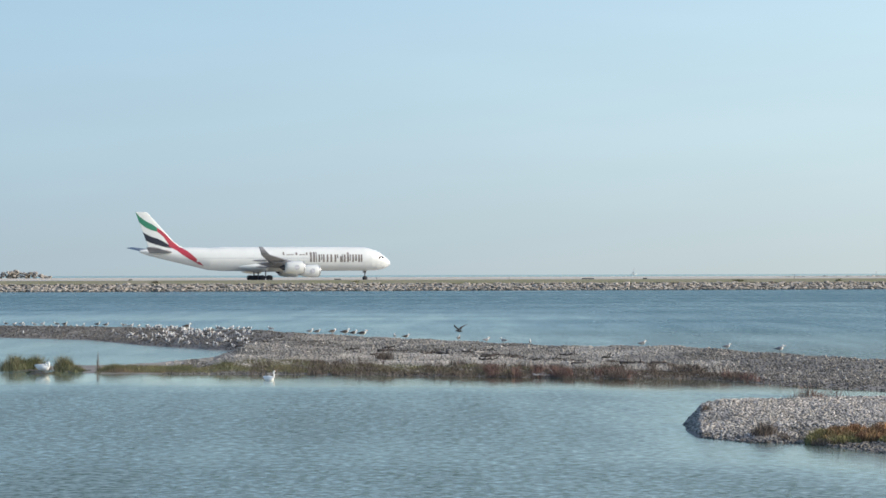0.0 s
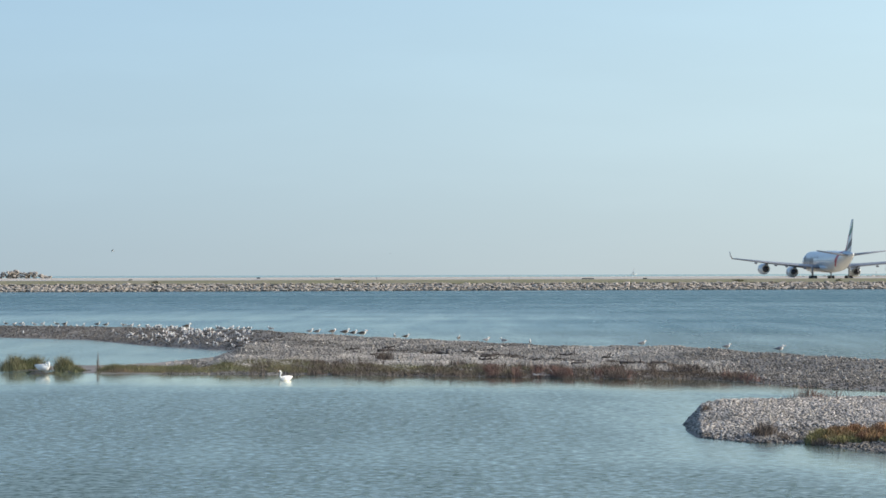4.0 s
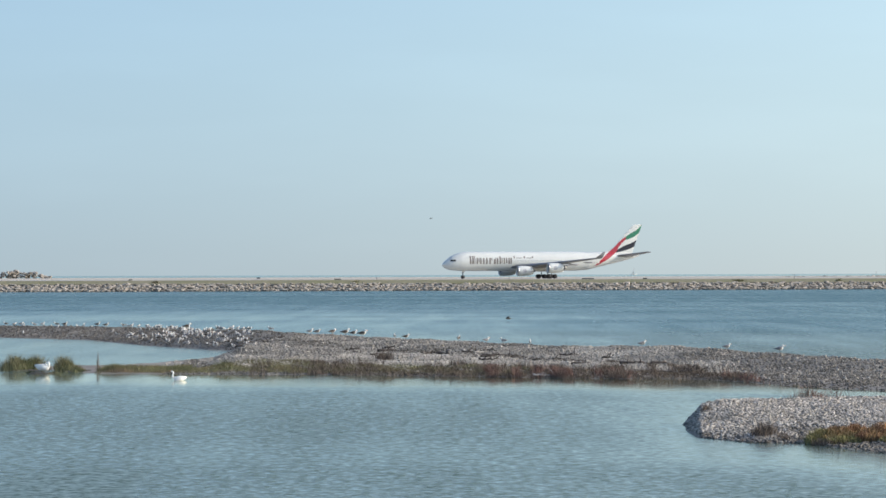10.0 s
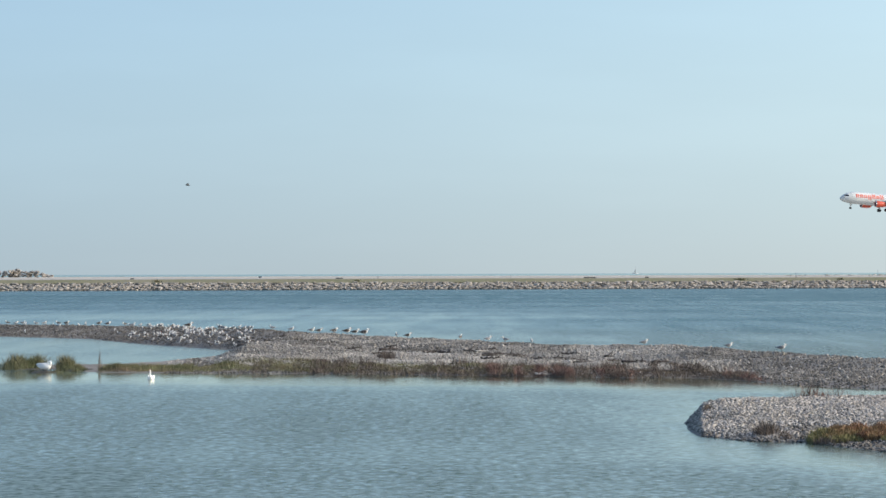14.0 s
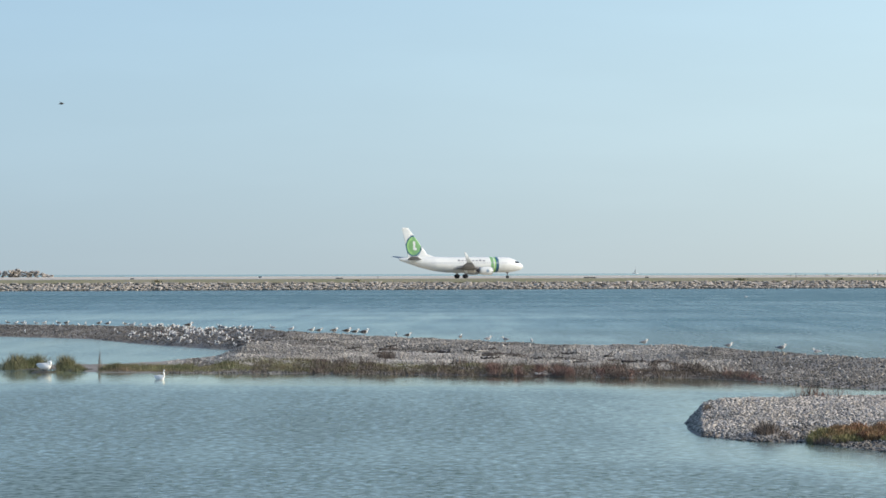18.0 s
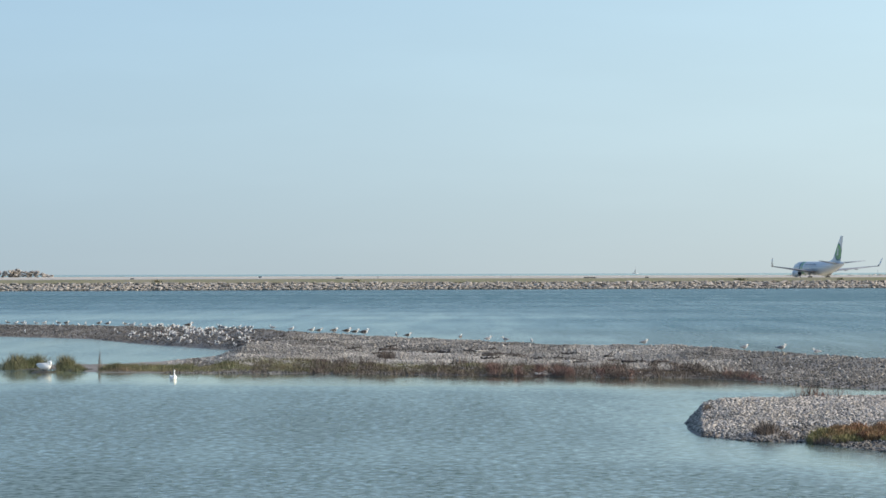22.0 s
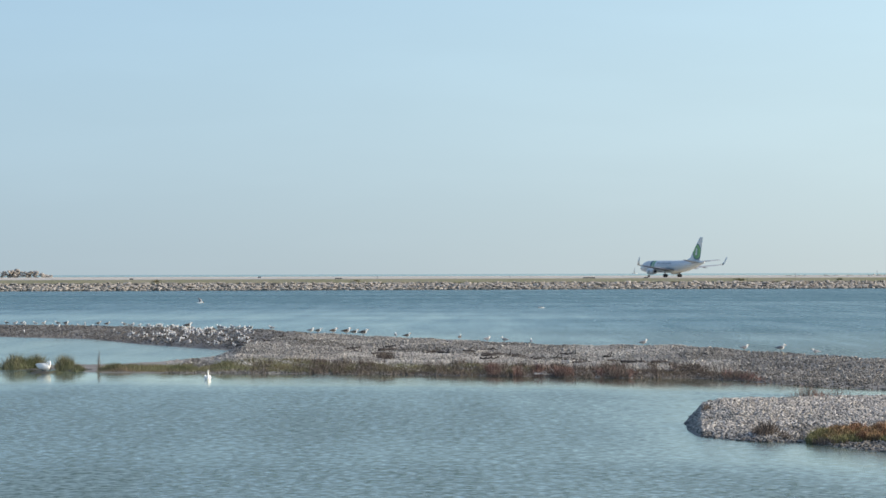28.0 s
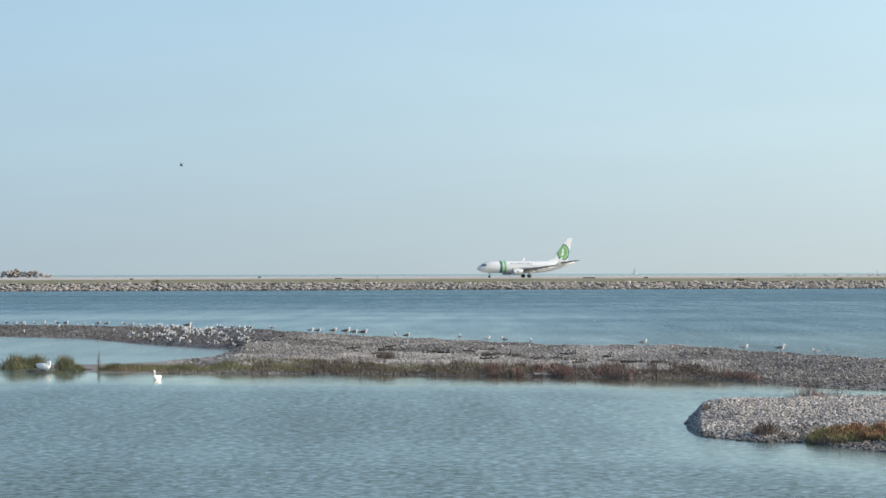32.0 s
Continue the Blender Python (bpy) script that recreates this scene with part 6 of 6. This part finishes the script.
    walk(g11, [(0, pose(120.18, 450.00, 0.33, 0, 0, 180)), (6, pose(57.31, 450.00, 0.85, 0, 0, 180)), (7, pose(47.91, 450.00, 0.54, 0, 0, 180)),
        (8, pose(45.53, 450.00, 0.55, 0, 0, 258)), (9, pose(27.13, 350.00, 0.34, 0, 0, 248)), (10, pose(5.97, 350.00, 0.30, 0, 0, 180)),
        (11, pose(-16.93, 350.00, 0.57, 0, 0, 180)), (12, pose(-20.59, 350.00, 0.79, 0, 0, 180)), (13, pose(-55.79, 350.00, 1.20, 0, 0, 180)),
        (32, pose(-55.79, 350.00, 1.70, 0, 0, 180))])
    walk(g12, [(0, pose(166.02, 560.00, 4.18, 0, 0, 180)), (7, pose(83.67, 560.00, 6.07, 0, 0, 180)), (8, pose(55.26, 560.00, 7.39, 0, 0, 109)),
        (9, pose(34.49, 700.00, 9.32, 0, 0, 112)), (10, pose(-2.16, 700.00, 14.26, 0, 0, 180)), (10.5, pose(-7.41, 700.00, 19.12, 0, 0, 95)),
        (11, pose(19.35, 700.00, 15.02, 0, 0, 180)), (12, pose(-25.94, 700.00, 21.95, 0, 0, 180)), (13, pose(-17.71, 700.00, 14.82, 0, 0, 95)),
        (13.4, pose(11.94, 700.00, 13.29, 0, 0, 10)), (13.9, pose(85.75, 700.00, 12.46, 0, 0, 0)), (15.5, pose(145.46, 700.00, 12.29, 0, 0, 0)),
        (32, pose(145.46, 700.00, 12.79, 0, 0, 0))])
    walk(g13, [(0, pose(-35.93, 2600.00, 16.83, 0, 0, 0)), (11, pose(-35.93, 2600.00, 18.74, 0, 0, -30)), (12, pose(-3.76, 800.00, 19.54, 0, 0, -40)),
        (12.3, pose(3.65, 620.00, 18.36, 0, 0, -20)), (12.5, pose(11.20, 560.00, 18.68, 0, 0, -20)), (12.6, pose(15.88, 540.00, 18.81, 0, 0, -40)), (13, pose(35.76, 420.00, 6.09, 0, 0, -61)),
        (14, pose(87.27, 420.00, 4.89, 0, 0, 0)), (32, pose(87.27, 420.00, 5.39, 0, 0, 0))])
    walk(g14, [(0, pose(173.93, 420.00, 15.26, 0, 0, 180)), (13, pose(99.81, 420.00, 12.39, 0, 0, 180)), (13.5, pose(8.65, 420.00, 12.78, 0, 0, 180)),
        (13.8, pose(-5.37, 420.00, 28.01, 0, 0, 180)), (14.1, pose(-11.55, 420.00, 41.62, 0, 0, 95)), (16.1, pose(0.80, 420.00, 41.58, 0, 0, 10)), (16.5, pose(-9.41, 400.00, 23.59, 0, 0, 190)),
        (16.7, pose(-20.32, 360.00, 20.32, 0, 0, 190)), (16.8, pose(-29.50, 330.00, 17.17, 0, 0, 190)), (17, pose(-46.05, 300.00, 13.73, 0, 0, 180)), (32, pose(-47.81, 300.00, 13.73, 0, 0, 180))])
    walk(g15, [(0, pose(-251.13, 520.00, 16.86, 0, 0, 0)), (13, pose(-120.00, 520.00, 15.20, 0, 0, 0)), (14.5, pose(-64.52, 520.00, 14.54, 0, 0, -10)), (15, pose(-37.24, 520.00, 14.56, 0, 0, -25)), (16.5, pose(10.18, 400.00, 10.62, 0, 0, -80)),
        (16.8, pose(30.50, 380.00, 7.23, 0, 0, 60)), (17, pose(22.35, 220.00, 5.20, 0, 0, 150)), (17.2, pose(0.71, 300.00, 5.44, 0, 0, 180)), (17.3, pose(-9.53, 300.00, 5.79, 0, 0, 180)),
        (17.5, pose(-32.11, 300.00, 5.79, 0, 0, 180)), (17.7, pose(-54.87, 300.00, 6.01, 0, 0, 180)), (32, pose(-56.63, 300.00, 6.01, 0, 0, 180))])
    walk(g16, [(0, pose(-127.64, 380.00, 20.66, 0, 0, 0)), (17.6, pose(-60.74, 380.00, 21.47, 0, 0, 0)), (18.5, pose(-7.10, 380.00, 18.19, 0, 0, 0)),
        (19, pose(-5.53, 380.00, 10.92, 0, 0, 0)), (19.5, pose(33.36, 380.00, 11.14, 0, 0, 0)), (20.5, pose(106.90, 380.00, 12.05, 0, 0, 0)),
        (32, pose(106.90, 380.00, 12.55, 0, 0, 0))])
    walk(g17, [(0, pose(125.52, 470.00, 0.30, 0, 0, 180)), (17, pose(49.28, 470.00, 0.92, 0, 0, 164)), (19, pose(19.56, 500.00, 1.29, 0, 0, 155)),
        (20, pose(-13.75, 500.00, 0.88, 0, 0, 180)), (22, pose(-101.99, 500.00, 0.40, 0, 0, 196)), (25, pose(-116.51, 470.00, 0.74, 0, 0, 281)),
        (27, pose(-42.98, 330.00, 1.78, 0, 0, 304)), (28, pose(-21.00, 330.00, 1.91, 0, 0, 360)), (29, pose(5.55, 330.00, 1.40, 0, 0, 360)),
        (30.5, pose(58.93, 330.00, 1.00, 0, 0, 360)), (32, pose(58.93, 330.00, 1.50, 0, 0, 360))])
    walk(g18, [(0, pose(143.39, 440.00, 0.35, 0, 0, -132)), (26, pose(44.37, 330.00, 1.28, 0, 0, -141)), (28, pose(8.36, 330.00, 1.39, 0, 0, -180)),
        (29, pose(0.69, 330.00, 1.56, 0, 0, -246)), (30, pose(-13.51, 380.00, 1.92, 0, 0, -242)), (31, pose(-57.31, 440.00, 1.49, 0, 0, -216)),
        (32, pose(-96.13, 440.00, 1.60, 0, 0, -180))])
    walk(g19, [(0, pose(73.83, 450.00, 9.69, 0, 0, 180)), (12, pose(56.63, 450.00, 10.02, 0, 0, 180)), (12.5, pose(39.89, 450.00, 10.42, 0, 0, 180)), (13, pose(26.66, 450.00, 10.82, 0, 0, 175)),
        (13.5, pose(-0.86, 450.00, 13.07, 0, 0, 180)), (14, pose(-30.04, 450.00, 14.66, 0, 0, 180)), (14.5, pose(-57.82, 450.00, 15.65, 0, 0, 180)), (16, pose(-98.18, 450.00, 56.67, 0, 0, 180)),
        (20, pose(-32.02, 450.00, 109.59, 0, 0, 100)), (26, pose(73.83, 450.00, 56.67, 0, 0, 0)), (28.6, pose(31.40, 300.00, 12.32, 0, 0, 185)),
        (28.9, pose(-13.30, 290.00, 8.31, 0, 0, 190)), (29, pose(-24.60, 290.00, 7.97, 0, 0, 187)), (29.1, pose(-42.81, 290.00, 6.60, 0, 0, 180)), (32, pose(-44.51, 290.00, 6.60, 0, 0, 180))])
    near, far = skyline(0.0966), skyline(0.125)
    walk(arriving_gull, [(0, pose(*far, 0, 0, 170)), (14.6, pose(*far, 0, 0, 170)), (15.5, pose((near[0] + far[0]) / 2, (near[1] + far[1]) / 2, near[2] + 1.2, 0, 0, 180)), (16.3, pose(*near, 0, 0, 190)), (32, pose(*near, 0, 0, 190))])
    spot, other = skyline(0.0738), skyline(0.0781)
    walk(strolling_gull, [(0, pose(*spot, 0, 0, 8)), (19, pose(*spot, 0, 0, 8)), (22.5, pose(*other, 0, 0, 20)), (32, pose(*other, 0, 0, 20))])
    stay, home = skyline(-0.0400), (-13.0, 236.0, land_height(-13.0, 236.0))
    mid = ((stay[0] + home[0]) / 2, (stay[1] + home[1]) / 2, stay[2] + 1.0)
    walk(visiting_gull, [(0, pose(*home, 0, 0, 40)), (11.5, pose(*home, 0, 0, 30)), (12.2, pose(*mid, 0, 0, 0)), (13, pose(*stay, 0, 0, 10)), (26, pose(*stay, 0, 0, 20)), (26.7, pose(*mid, 0, 0, 100)), (27.4, pose(*home, 0, 0, 150)), (32, pose(*home, 0, 0, 150))])
    flyers = (g0, g1, g2, g3, g4, g5, g6, g7, g8, g9, g10, g11, g12, g13, g14, g15, g16, g17, g18, g19)
    for n, bird in enumerate(flyers):      # slow wing beats
        for wing_part in [c for c in bird.children if c.name.startswith("wing")]:
            s = 1 if wing_part.data.vertices[0].co.y > 0 else -1
            walk(wing_part, [(0.4 * k, pose(0, 0, 0, s * (6 + 17 * math.sin(2.4 * k + 1.7 * n)))) for k in range(81)])
    for side, prop in zip((1, -1), propellers):       # turning while the plane lands
        walk(prop, [(0, pose(3.9, side * 4.05, 3.8))] + [(22 + 0.1 * k, pose(3.9, side * 4.05, 3.8, 77 * k % 360)) for k in range(36)] + [(32, pose(3.9, side * 4.05, 3.8, 77 * 35 % 360))])


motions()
